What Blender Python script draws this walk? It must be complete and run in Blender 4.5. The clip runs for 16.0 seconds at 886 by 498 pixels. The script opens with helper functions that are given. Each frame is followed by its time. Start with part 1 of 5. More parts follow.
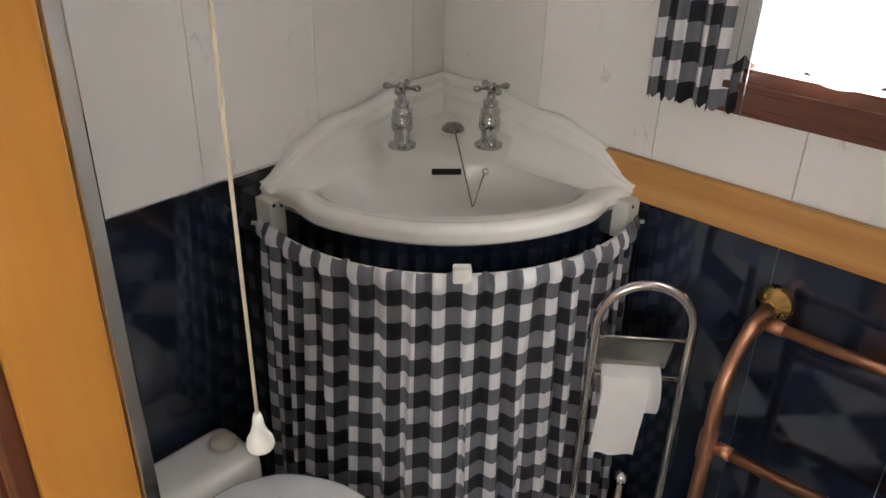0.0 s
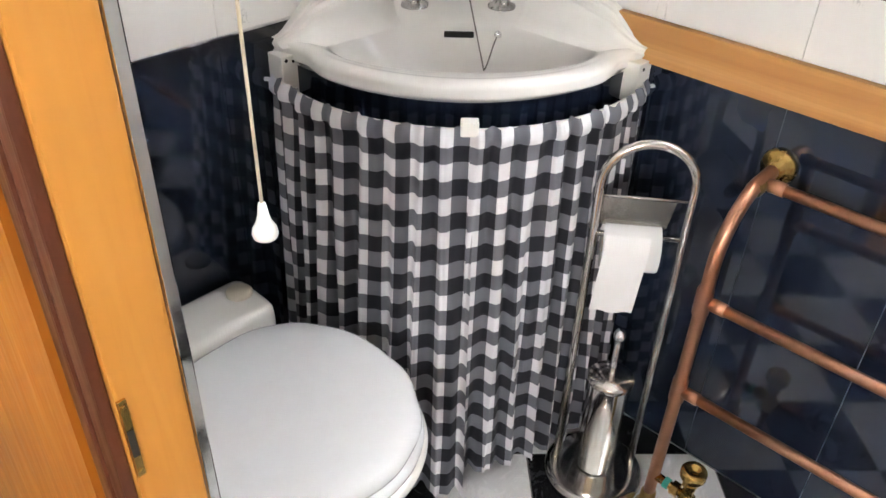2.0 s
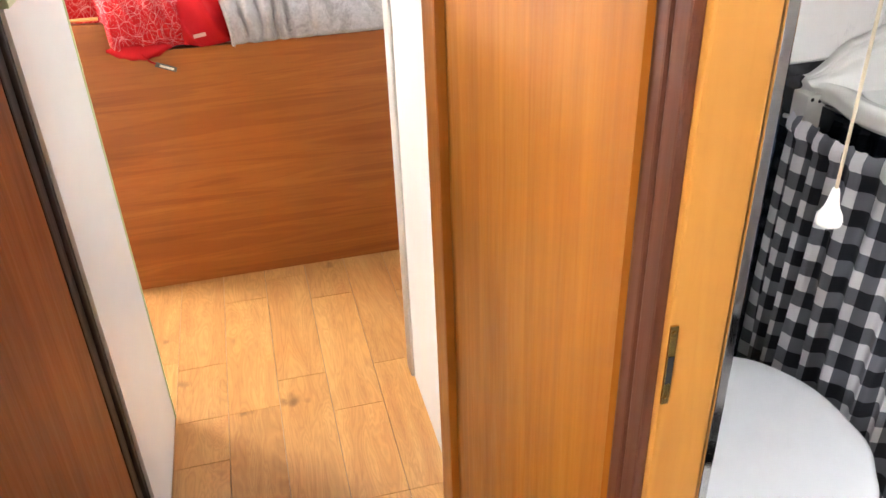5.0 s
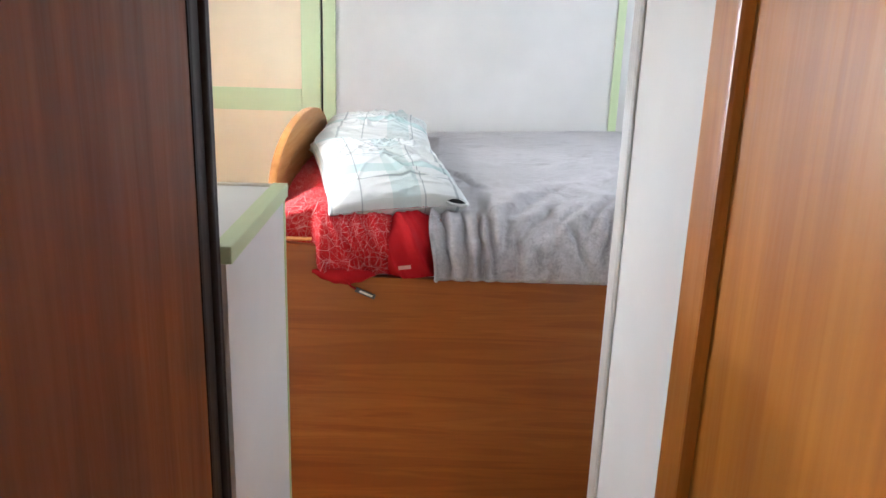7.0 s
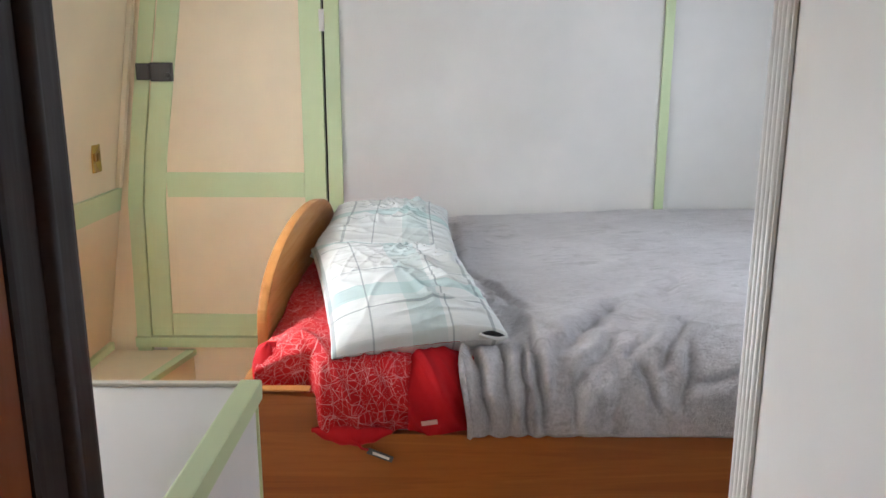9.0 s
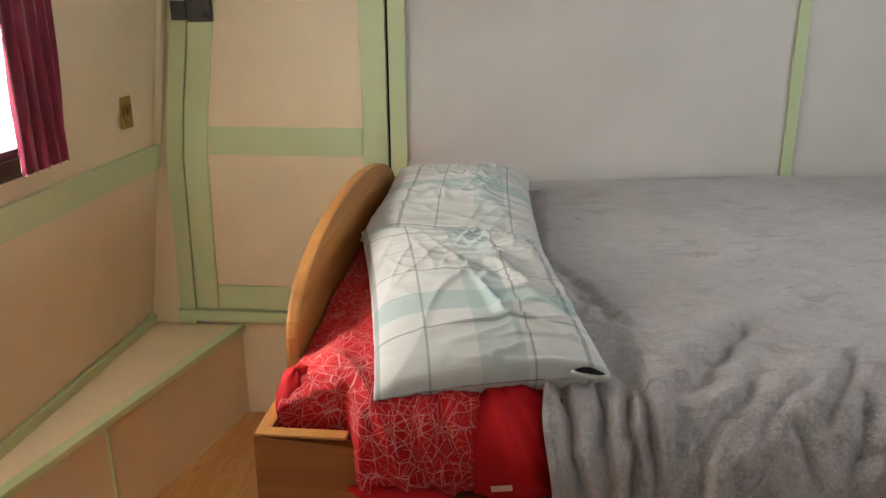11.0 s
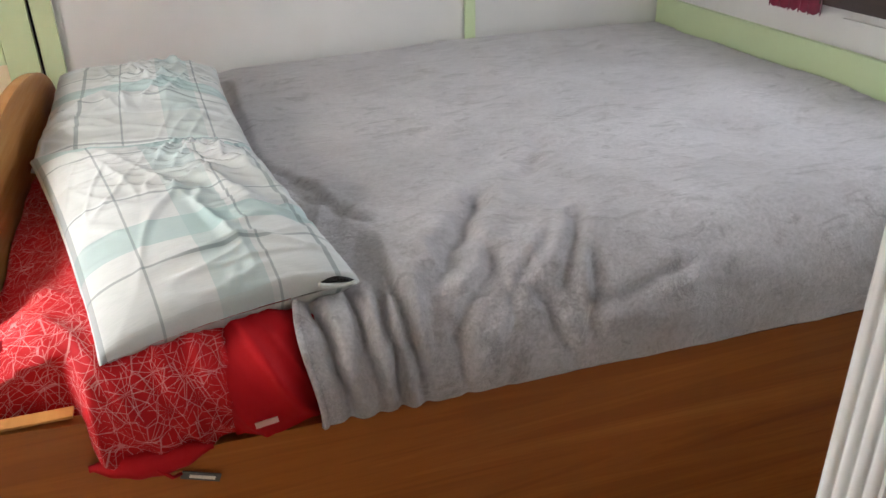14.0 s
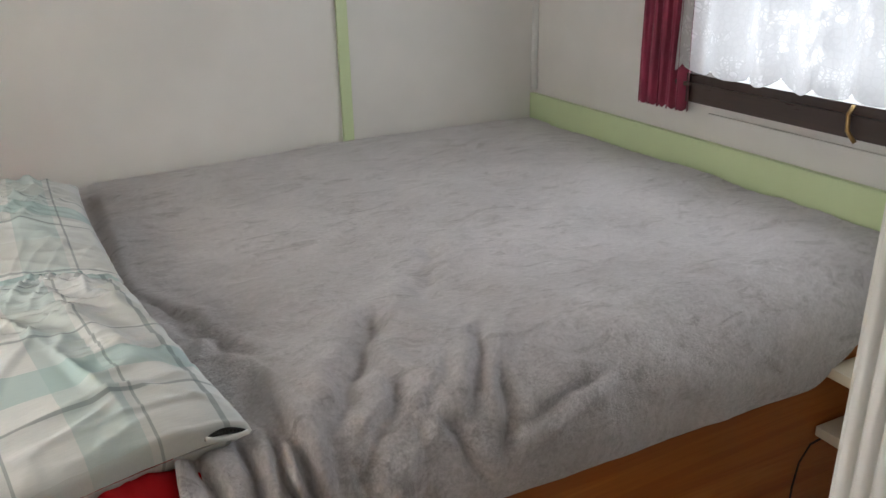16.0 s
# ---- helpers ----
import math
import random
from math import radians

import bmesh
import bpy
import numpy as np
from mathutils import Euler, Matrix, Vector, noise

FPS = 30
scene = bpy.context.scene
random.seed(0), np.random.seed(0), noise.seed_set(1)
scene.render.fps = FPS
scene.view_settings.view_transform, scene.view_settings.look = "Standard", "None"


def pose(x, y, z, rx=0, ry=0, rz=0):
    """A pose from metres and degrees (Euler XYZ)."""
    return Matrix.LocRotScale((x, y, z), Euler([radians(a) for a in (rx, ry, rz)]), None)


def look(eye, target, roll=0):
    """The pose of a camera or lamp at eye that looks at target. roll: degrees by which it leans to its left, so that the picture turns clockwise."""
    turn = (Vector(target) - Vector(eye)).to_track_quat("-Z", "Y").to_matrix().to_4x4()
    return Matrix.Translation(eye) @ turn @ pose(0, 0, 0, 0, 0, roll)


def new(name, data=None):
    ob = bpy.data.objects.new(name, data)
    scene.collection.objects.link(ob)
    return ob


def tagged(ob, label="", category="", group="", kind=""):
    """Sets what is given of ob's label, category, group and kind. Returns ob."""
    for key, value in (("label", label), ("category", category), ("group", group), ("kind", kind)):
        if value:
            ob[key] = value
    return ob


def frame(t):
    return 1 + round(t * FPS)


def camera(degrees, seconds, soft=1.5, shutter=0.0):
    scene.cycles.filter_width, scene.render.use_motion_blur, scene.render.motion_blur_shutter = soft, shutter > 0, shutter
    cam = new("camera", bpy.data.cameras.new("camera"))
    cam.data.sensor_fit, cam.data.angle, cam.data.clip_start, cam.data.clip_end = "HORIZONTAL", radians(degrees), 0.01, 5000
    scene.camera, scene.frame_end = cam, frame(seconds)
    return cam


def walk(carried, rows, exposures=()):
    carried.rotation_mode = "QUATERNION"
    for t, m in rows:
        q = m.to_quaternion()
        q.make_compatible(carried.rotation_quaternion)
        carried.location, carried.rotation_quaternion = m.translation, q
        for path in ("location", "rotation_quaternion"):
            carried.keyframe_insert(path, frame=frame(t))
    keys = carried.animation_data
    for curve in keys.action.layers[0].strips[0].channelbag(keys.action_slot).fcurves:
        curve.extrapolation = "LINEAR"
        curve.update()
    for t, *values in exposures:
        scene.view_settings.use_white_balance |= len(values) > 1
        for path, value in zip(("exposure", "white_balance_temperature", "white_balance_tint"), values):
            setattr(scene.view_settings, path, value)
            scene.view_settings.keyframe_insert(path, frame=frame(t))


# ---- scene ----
cam = camera(58.0, 16.0)
PATH = [
    (0, (0.442, -0.019, 1.482), (1.766, 1.138, 0.529), 1.5),
    (0.5, (0.428, -0.035, 1.468), (1.755, 1.123, 0.521), 1.9),
    (1, (0.419, -0.062, 1.456), (1.724, 1.076, 0.455), 2.1),
    (1.5, (0.414, -0.076, 1.436), (1.695, 1.045, 0.386), 2.3),
    (2, (0.403, -0.085, 1.425), (1.607, 1.02, 0.272), 2.0),
    (2.5, (0.384, -0.078, 1.402), (1.529, 1.013, 0.178), 1.8),
    (3, (0.376, -0.08, 1.391), (1.506, 1.021, 0.161), 1.7),
    (3.5, (0.357, -0.088, 1.375), (1.464, 1.039, 0.148), 2.3),
    (4, (0.325, -0.114, 1.372), (1.177, 1.236, 0.168), -0.9),
    (4.5, (0.275, -0.119, 1.378), (0.912, 1.401, 0.245), -1.7),
    (5, (0.248, -0.105, 1.383), (0.643, 1.57, 0.364), -2.2),
    (5.2, (0.228, -0.096, 1.399), (0.566, 1.636, 0.458), -1.0),
    (7.5, (0.197, 0.242, 1.491), (0.187, 2.176, 0.981), 1.1),
    (8, (0.209, 0.375, 1.54), (0.184, 2.326, 1.098), 0.4),
    (8.2, (0.181, 0.44, 1.527), (0.171, 2.395, 1.104), 1.1),
    (8.5, (0.194, 0.484, 1.536), (0.175, 2.436, 1.101), 0.0),
    (9, (0.165, 0.633, 1.534), (0.15, 2.579, 1.075), 0.1),
    (9.2, (0.162, 0.709, 1.528), (0.155, 2.662, 1.097), -0.1),
    (11.3, (0.145, 1.122, 1.544), (-0.081, 2.998, 0.889), -0.9),
    (11.5, (0.137, 1.138, 1.543), (-0.085, 3.004, 0.858), -1.5),
    (12, (0.103, 1.161, 1.537), (-0.028, 2.987, 0.733), -2.5),
    (12.5, (0.09, 1.179, 1.537), (0.152, 2.988, 0.686), -1.6),
    (13, (0.09, 1.191, 1.538), (0.205, 2.991, 0.673), -3.1),
    (13.5, (0.094, 1.207, 1.542), (0.413, 2.967, 0.648), -2.3),
    (14, (0.105, 1.217, 1.549), (0.626, 2.921, 0.639), -1.3),
    (14.5, (0.115, 1.238, 1.554), (0.815, 2.902, 0.693), -0.3),
    (15, (0.117, 1.255, 1.569), (0.919, 2.93, 0.828), 0.0),
    (15.5, (0.112, 1.293, 1.575), (0.927, 2.963, 0.835), -0.7),
    (16, (0.118, 1.323, 1.578), (0.947, 2.991, 0.85), -1.1),
]
EXPOSURES = ((0, 0.12, 6500, 10), (0.5, 0.5, 6500, 10), (1.0, 0.9, 6500, 10), (1.5, 1.05, 6300, 10), (3.5, 1.15, 6150, 10), (5.2, 1.25, 6000, 10), (7.5, -0.15, 5400, 9),
             (9.2, -0.35, 5650, 9), (11.3, -0.95, 6350, 9), (12.5, -0.45, 5950, 9), (14.5, -0.6, 5900, 10), (16, -0.9, 6150, 9))
walk(cam, [(t, look(eye, target, roll)) for t, eye, target, roll in PATH], EXPOSURES)


# ---- world and light ----
def build_world():
    w = bpy.data.worlds.new("world")
    scene.world = w
    w.use_nodes = True
    nt = w.node_tree
    sky = nt.nodes.new("ShaderNodeTexSky")
    sky.sky_type, sky.sun_disc = "NISHITA", False
    sky.sun_elevation, sky.sun_rotation = radians(18.5), radians(-90)
    bg = nt.nodes["Background"]
    bg.inputs["Strength"].default_value = 0.12
    nt.links.new(sky.outputs[0], bg.inputs[0])


build_world()


def area_lamp(name, eye, target, sx, sy, watts, colour=(1, 1, 1)):
    data = bpy.data.lights.new(name, "AREA")
    data.shape, data.size, data.size_y, data.energy, data.color = "RECTANGLE", sx, sy, watts, colour
    ob = new(name, data)
    ob.matrix_world = look(eye, target)
    return ob


sun_data = bpy.data.lights.new("sun", "SUN")
sun_data.energy, sun_data.angle, sun_data.color = 5.0, radians(0.5), (1.0, 0.93, 0.82)
sun = new("sun", sun_data)
sun.matrix_world = look((-3.2, 2.25, 1.92), (-0.20, 2.39, 0.915))

area_lamp("window_light_bath", (2.05, 0.06, 1.42), (0.6, 0.06, 1.3), 1.5, 0.95, 132, (1.0, 0.98, 0.96))
area_lamp("window_light_bed_right", (2.10, 2.56, 1.50), (0.0, 2.56, 1.4), 1.9, 1.1, 50, (0.98, 0.99, 1.0))
area_lamp("window_light_bed_left", (-1.36, 2.72, 1.46), (0.4, 3.15, 1.15), 0.55, 0.60, 620, (1.0, 0.98, 0.95))
# fill lamp added inside the right net, out of view, to brighten the walls
area_lamp("fill_light_bed_right", (1.648, 2.56, 1.60), (0.0, 2.56, 1.62), 0.76, 0.17, 9.5, (0.97, 0.99, 1.0))
# added warm fill in the room by the left net, for bounced sunlight
area_lamp("fill_light_bed_left", (-0.985, 2.40, 1.585), (0.10, 2.85, 0.35), 0.55, 0.15, 14, (1.0, 0.88, 0.70))
# added fill for the passage, shining through the made-up passage window
area_lamp("fill_light_corridor", (-1.38, -0.80, 1.46), (0.3, 0.9, 0.8), 1.05, 0.60, 24, (1.0, 0.97, 0.93))


# ---- node helpers ----
class Mat:
    """A node material with a principled shader."""

    def __init__(self, name, colour=(0.8, 0.8, 0.8), rough=0.5, metal=0.0):
        self.m = bpy.data.materials.new(name)
        self.m.use_nodes = True
        self.nt = self.m.node_tree
        self.b = self.nt.nodes["Principled BSDF"]
        self.b.inputs["Base Color"].default_value = (*colour, 1)
        self.b.inputs["Roughness"].default_value = rough
        self.b.inputs["Metallic"].default_value = metal

    def node(self, kind, **inputs):
        n = self.nt.nodes.new(kind)
        for k, v in inputs.items():
            n.inputs[k.replace("_", " ")].default_value = v
        return n

    def link(self, a, b):
        self.nt.links.new(a, b)

    def coords(self, scale=(1, 1, 1), which="Object", turn=(0, 0, 0), jitter=False):
        c = self.node("ShaderNodeTexCoord")
        mp = self.node("ShaderNodeMapping")
        mp.inputs["Scale"].default_value = scale
        mp.inputs["Rotation"].default_value = turn
        self.link(c.outputs[which], mp.inputs["Vector"])
        if jitter:
            info = self.node("ShaderNodeObjectInfo")
            mul = self.node("ShaderNodeMath")
            mul.operation = "MULTIPLY"
            mul.inputs[1].default_value = 37.0
            self.link(info.outputs["Random"], mul.inputs[0])
            comb = self.node("ShaderNodeCombineXYZ")
            for i in range(3):
                self.link(mul.outputs[0], comb.inputs[i])
            self.link(comb.outputs[0], mp.inputs["Location"])
        return mp.outputs[0]

    def noise(self, vec, scale, detail=4.0, rough=0.55, dist=0.0):
        n = self.node("ShaderNodeTexNoise")
        n.inputs["Scale"].default_value, n.inputs["Detail"].default_value = scale, detail
        n.inputs["Roughness"].default_value, n.inputs["Distortion"].default_value = rough, dist
        self.link(vec, n.inputs["Vector"])
        return n.outputs["Fac"]

    def ramp(self, fac, *stops, mode="LINEAR"):
        r = self.node("ShaderNodeValToRGB")
        r.color_ramp.interpolation = mode
        while len(r.color_ramp.elements) < len(stops):
            r.color_ramp.elements.new(0.5)
        for e, (p, c) in zip(r.color_ramp.elements, stops):
            e.position = p
            e.color = (*c, 1) if len(c) == 3 else c
        self.link(fac, r.inputs[0])
        return r.outputs[0]

    def math(self, op, a, b=0.0, clamp=False):
        n = self.node("ShaderNodeMath")
        n.operation, n.use_clamp = op, clamp
        for i, v in enumerate((a, b)):
            if isinstance(v, (int, float)):
                n.inputs[i].default_value = v
            else:
                self.link(v, n.inputs[i])
        return n.outputs[0]

    def mix(self, fac, a, b, blend="MIX"):
        n = self.node("ShaderNodeMix")
        n.data_type, n.blend_type = "RGBA", blend
        for i, v in ((0, fac), (6, a), (7, b)):
            if isinstance(v, (int, float)):
                n.inputs[i].default_value = v
            elif isinstance(v, tuple):
                n.inputs[i].default_value = (*v, 1)
            else:
                self.link(v, n.inputs[i])
        return n.outputs[2]

    def colour(self, out):
        self.link(out, self.b.inputs["Base Color"])

    def rough(self, out):
        self.link(out, self.b.inputs["Roughness"])

    def bump(self, height, strength=0.3, distance=0.002):
        n = self.node("ShaderNodeBump")
        n.inputs["Strength"].default_value, n.inputs["Distance"].default_value = strength, distance
        self.link(height, n.inputs["Height"])
        self.link(n.outputs[0], self.b.inputs["Normal"])

    def grey(self, fac, lo, hi):
        return self.ramp(fac, (0.3, (lo, lo, lo)), (0.7, (hi, hi, hi)))


def wood(name, dark, mid, light, axis="z", rough=0.35, scale=1.0, jitter=False, coat=0.0, grain=0.42, speck=0.18, spec=0.5, relief=0.12):
    """Varnished timber with long grain along one axis."""
    m = Mat(name, mid, rough)
    s = {"x": (0.5, 9, 9), "y": (9, 0.5, 9), "z": (9, 9, 0.5)}[axis]
    v = m.coords(tuple(k * scale for k in s), jitter=jitter)
    broad = m.noise(v, 1.6, 3, 0.5, 1.2)
    fine = m.noise(v, 14, 5, 0.65, 0.4)
    rings = m.math("FRACT", m.math("MULTIPLY", broad, 9.0))
    c = m.ramp(broad, (0.25, dark), (0.5, mid), (0.75, light))
    c = m.mix(m.math("MULTIPLY", m.math("ABSOLUTE", m.math("SUBTRACT", rings, 0.5)), grain), c, dark)
    c = m.mix(m.math("MULTIPLY", m.ramp(fine, (0.5, (0, 0, 0)), (0.75, (1, 1, 1))), speck), c, dark)
    blot = m.noise(m.coords((1, 1, 1)), 2.3, 2)
    c = m.mix(0.35, c, m.ramp(blot, (0.3, (0.55, 0.55, 0.55)), (0.7, (1.0, 1.0, 1.0))), "MULTIPLY")
    m.colour(c)
    m.rough(m.grey(fine, rough - 0.06, rough + 0.1))
    m.bump(fine, relief, 0.001)
    m.b.inputs["Specular IOR Level"].default_value = spec
    if coat:
        m.b.inputs["Coat Weight"].default_value = coat
        m.b.inputs["Coat Roughness"].default_value = 0.15
    return m.m


def paint(name, colour, rough=0.45, wear=0.06, bump=0.08):
    """Brushed paint: faint brush marks, blotches and scuffs."""
    m = Mat(name, colour, rough)
    v = m.coords()
    a = m.noise(v, 3.0, 3)
    b = m.noise(m.coords((1, 1, 0.12)), 60.0, 4)
    d = tuple(c * (1 - 1.6 * wear) for c in colour)
    c = m.mix(m.ramp(a, (0.35, (0, 0, 0)), (0.7, (1, 1, 1))), d, colour)
    sp = m.noise(v, 45, 6, 0.7)
    c = m.mix(m.math("MULTIPLY", m.ramp(sp, (0.68, (0, 0, 0)), (0.78, (1, 1, 1))), 0.22), c, tuple(k * 0.6 for k in colour))
    m.colour(c)
    m.rough(m.grey(a, rough - 0.08, rough + 0.1))
    m.bump(b, bump, 0.001)
    return m.m


def metal(name, colour, rough=0.15, stain=None):
    m = Mat(name, colour, rough, 1.0)
    v = m.coords()
    n = m.noise(v, 22, 5, 0.65)
    if stain:
        m.colour(m.mix(m.ramp(n, (0.45, (0, 0, 0)), (0.72, (1, 1, 1))), colour, stain))
    m.rough(m.grey(n, max(0.02, rough - 0.05), rough + 0.12))
    return m.m


def plain(name, colour, rough=0.4, metallic=0.0, var=0.05):
    m = Mat(name, colour, rough, metallic)
    n = m.noise(m.coords(), 30, 4)
    m.colour(m.mix(m.ramp(n, (0.3, (0, 0, 0)), (0.7, (1, 1, 1))), tuple(c * (1 - var) for c in colour), colour))
    m.bump(n, 0.05, 0.001)
    return m.m


# ---- materials ----
PINE = wood("pine_varnished", (0.46, 0.175, 0.026), (0.60, 0.262, 0.045), (0.68, 0.325, 0.065), "z", 0.36)
PINE_Y = wood("pine_band", (0.42, 0.18, 0.05), (0.58, 0.29, 0.09), (0.68, 0.38, 0.14), "y", 0.36)
PANEL_WOOD = wood("orange_panel_wood", (0.35, 0.105, 0.008), (0.47, 0.168, 0.014), (0.57, 0.222, 0.022), "z", 0.34, grain=0.2, speck=0.1)
BED_WOOD = wood("oak_veneer_bed", (0.23, 0.062, 0.011), (0.36, 0.116, 0.020), (0.43, 0.152, 0.030), "x", 0.36, grain=0.6, speck=0.35, spec=0.3)
HEAD_WOOD = wood("oak_headboard", (0.34, 0.13, 0.03), (0.48, 0.21, 0.055), (0.56, 0.27, 0.08), "y", 0.42, grain=0.10, speck=0.05, spec=0.3, relief=0.01)
DARK_WOOD = wood("dark_mahogany", (0.008, 0.0035, 0.0025), (0.015, 0.006, 0.004), (0.024, 0.010, 0.006), "z", 0.5, spec=0.25)
STOP_WOOD = wood("brown_stained_stop", (0.07, 0.022, 0.012), (0.13, 0.042, 0.022), (0.18, 0.065, 0.03), "z", 0.34)
WINDOW_WOOD = wood("mahogany_window", (0.05, 0.016, 0.010), (0.10, 0.034, 0.02), (0.16, 0.06, 0.035), "y", 0.3)
WINDOW_DARK = wood("dark_window_wood", (0.02, 0.012, 0.01), (0.04, 0.024, 0.02), (0.065, 0.04, 0.03), "y", 0.32)
DOOR_BROWN = wood("brown_door_wood", (0.15, 0.042, 0.009), (0.22, 0.064, 0.014), (0.29, 0.090, 0.020), "z", 0.45, grain=0.2, spec=0.22)
WHITE = paint("white_paint", (0.78, 0.77, 0.74), 0.42)
WALL_WHITE = paint("offwhite_wall", (0.76, 0.74, 0.71), 0.5)
PEACH = paint("peach_paint", (0.87, 0.74, 0.53), 0.48)
CREAM = paint("cream_paint", (0.86, 0.75, 0.53), 0.5)
GREEN = paint("pale_green_paint", (0.61, 0.71, 0.42), 0.36, 0.05, 0.15)
SHELF_PAINT = paint("cream_shelf_paint", (0.72, 0.66, 0.54), 0.42)
CERAMIC = plain("glazed_ceramic", (0.80, 0.78, 0.74), 0.07, var=0.02)
SEATMAT = plain("white_lacquer_seat", (0.82, 0.83, 0.84), 0.12, var=0.02)
PLASTIC = plain("white_plastic", (0.78, 0.76, 0.70), 0.35, var=0.04)
CORD = plain("cream_cord", (0.70, 0.60, 0.42), 0.8, var=0.2)
PAPER = plain("tissue_paper", (0.80, 0.79, 0.77), 0.9, var=0.03)
CARD = plain("cardboard_core", (0.40, 0.32, 0.24), 0.9)
CHROME = metal("chrome", (0.78, 0.78, 0.78), 0.06)
# chrome darkened in its colour, in place of dark reflections on the taps
TAP_CHROME = metal("chrome_dark_reflections", (0.50, 0.49, 0.48), 0.07, (0.36, 0.35, 0.34))
STEEL = metal("polished_steel", (0.68, 0.66, 0.62), 0.12, (0.52, 0.48, 0.42))
OLD_STEEL = metal("dull_chrome", (0.30, 0.29, 0.27), 0.22, (0.16, 0.15, 0.13))
COPPER = metal("copper_pipe", (0.56, 0.29, 0.18), 0.33, (0.50, 0.25, 0.15))
BRASS = metal("brass", (0.66, 0.45, 0.15), 0.2, (0.38, 0.25, 0.09))
OLD_BRASS = metal("tarnished_brass", (0.42, 0.28, 0.11), 0.32, (0.20, 0.13, 0.06))
BLACK_METAL = plain("black_lock", (0.03, 0.026, 0.024), 0.42)
TAPE = plain("teal_thread_seal", (0.03, 0.30, 0.24), 0.5)
# near-black that stands in for the shade inside gaps, holes and recesses
GAP_SHADE = plain("gap_shade", (0.015, 0.014, 0.013), 0.9)
GROUT = plain("grey_grout", (0.16, 0.155, 0.15), 0.9, var=0.3)
MATTRESS = plain("mattress_ticking", (0.70, 0.68, 0.66), 0.9)


def glossy_navy():
    m = Mat("navy_gloss_cladding", (0.006, 0.008, 0.018), 0.08)
    n = m.noise(m.coords(), 5, 3)
    m.colour(m.ramp(n, (0.3, (0.008, 0.012, 0.024)), (0.7, (0.014, 0.020, 0.038))))
    m.bump(m.noise(m.coords(), 2.2, 2), 0.12, 0.01)
    m.rough(m.grey(m.noise(m.coords(), 40, 5), 0.04, 0.11))
    m.b.inputs["Specular IOR Level"].default_value = 0.8
    return m.m


def veined_white():
    m = Mat("veined_white_cladding", (0.78, 0.76, 0.72), 0.3)
    v = m.coords((1, 1, 0.45), jitter=True)
    w = m.noise(v, 13, 5, 0.6, 0.8)
    line = m.math("ABSOLUTE", m.math("SUBTRACT", w, 0.5))
    vein = m.ramp(line, (0.0, (1, 1, 1)), (0.008, (0, 0, 0)))
    mask = m.ramp(m.noise(v, 17, 2), (0.60, (0, 0, 0)), (0.68, (1, 1, 1)))
    f = m.math("MULTIPLY", m.math("MULTIPLY", vein, mask), 0.6)
    m.colour(m.mix(f, m.ramp(m.noise(v, 2, 3), (0.3, (0.74, 0.72, 0.68)), (0.7, (0.80, 0.785, 0.75))), (0.22, 0.20, 0.19)))
    return m.m


def tile_mat(name, lo, hi, rough):
    m = Mat(name, hi, rough)
    v = m.coords((1, 1, 1), jitter=True)
    n = m.noise(v, 14, 6, 0.7, 0.8)
    g = m.noise(m.coords((3, 40, 3), jitter=True), 6, 4)
    c = m.ramp(n, (0.3, lo), (0.7, hi))
    m.colour(m.mix(m.math("MULTIPLY", m.ramp(g, (0.55, (0, 0, 0)), (0.8, (1, 1, 1))), 0.3), c, tuple(k * 0.7 for k in lo)))
    m.rough(m.grey(n, rough - 0.06, rough + 0.12))
    m.bump(g, 0.03, 0.001)
    return m.m


def plank_mat():
    m = Mat("oak_parquet", (0.5, 0.26, 0.09), 0.36)
    info = m.node("ShaderNodeObjectInfo")
    v = m.coords((5, 0.8, 5), jitter=True)
    broad = m.noise(v, 2.4, 3, 0.5, 1.5)
    rings = m.math("ABSOLUTE", m.math("SUBTRACT", m.math("FRACT", m.math("MULTIPLY", broad, 17.0)), 0.5))
    fine = m.noise(m.coords((30, 2.0, 30), jitter=True), 5, 5, 0.7)
    c = m.ramp(broad, (0.25, (0.50, 0.235, 0.070)), (0.5, (0.62, 0.325, 0.105)), (0.75, (0.70, 0.40, 0.145)))
    c = m.mix(m.math("MULTIPLY", rings, 0.8), c, (0.34, 0.15, 0.045))
    c = m.mix(m.math("MULTIPLY", m.ramp(fine, (0.5, (0, 0, 0)), (0.7, (1, 1, 1))), 0.3), c, (0.28, 0.12, 0.04))
    knot = m.ramp(m.noise(m.coords((4, 3, 4), jitter=True), 3.0, 2, 0.4), (0.70, (0, 0, 0)), (0.77, (1, 1, 1)))
    c = m.mix(m.math("MULTIPLY", knot, 0.75), c, (0.13, 0.055, 0.02))
    tone = m.ramp(info.outputs["Random"], (0.0, (0.74, 0.70, 0.66)), (1.0, (1.0, 1.0, 1.0)))
    m.colour(m.mix(1.0, c, tone, "MULTIPLY"))
    m.rough(m.grey(fine, 0.3, 0.45))
    m.bump(fine, 0.1, 0.001)
    return m.m


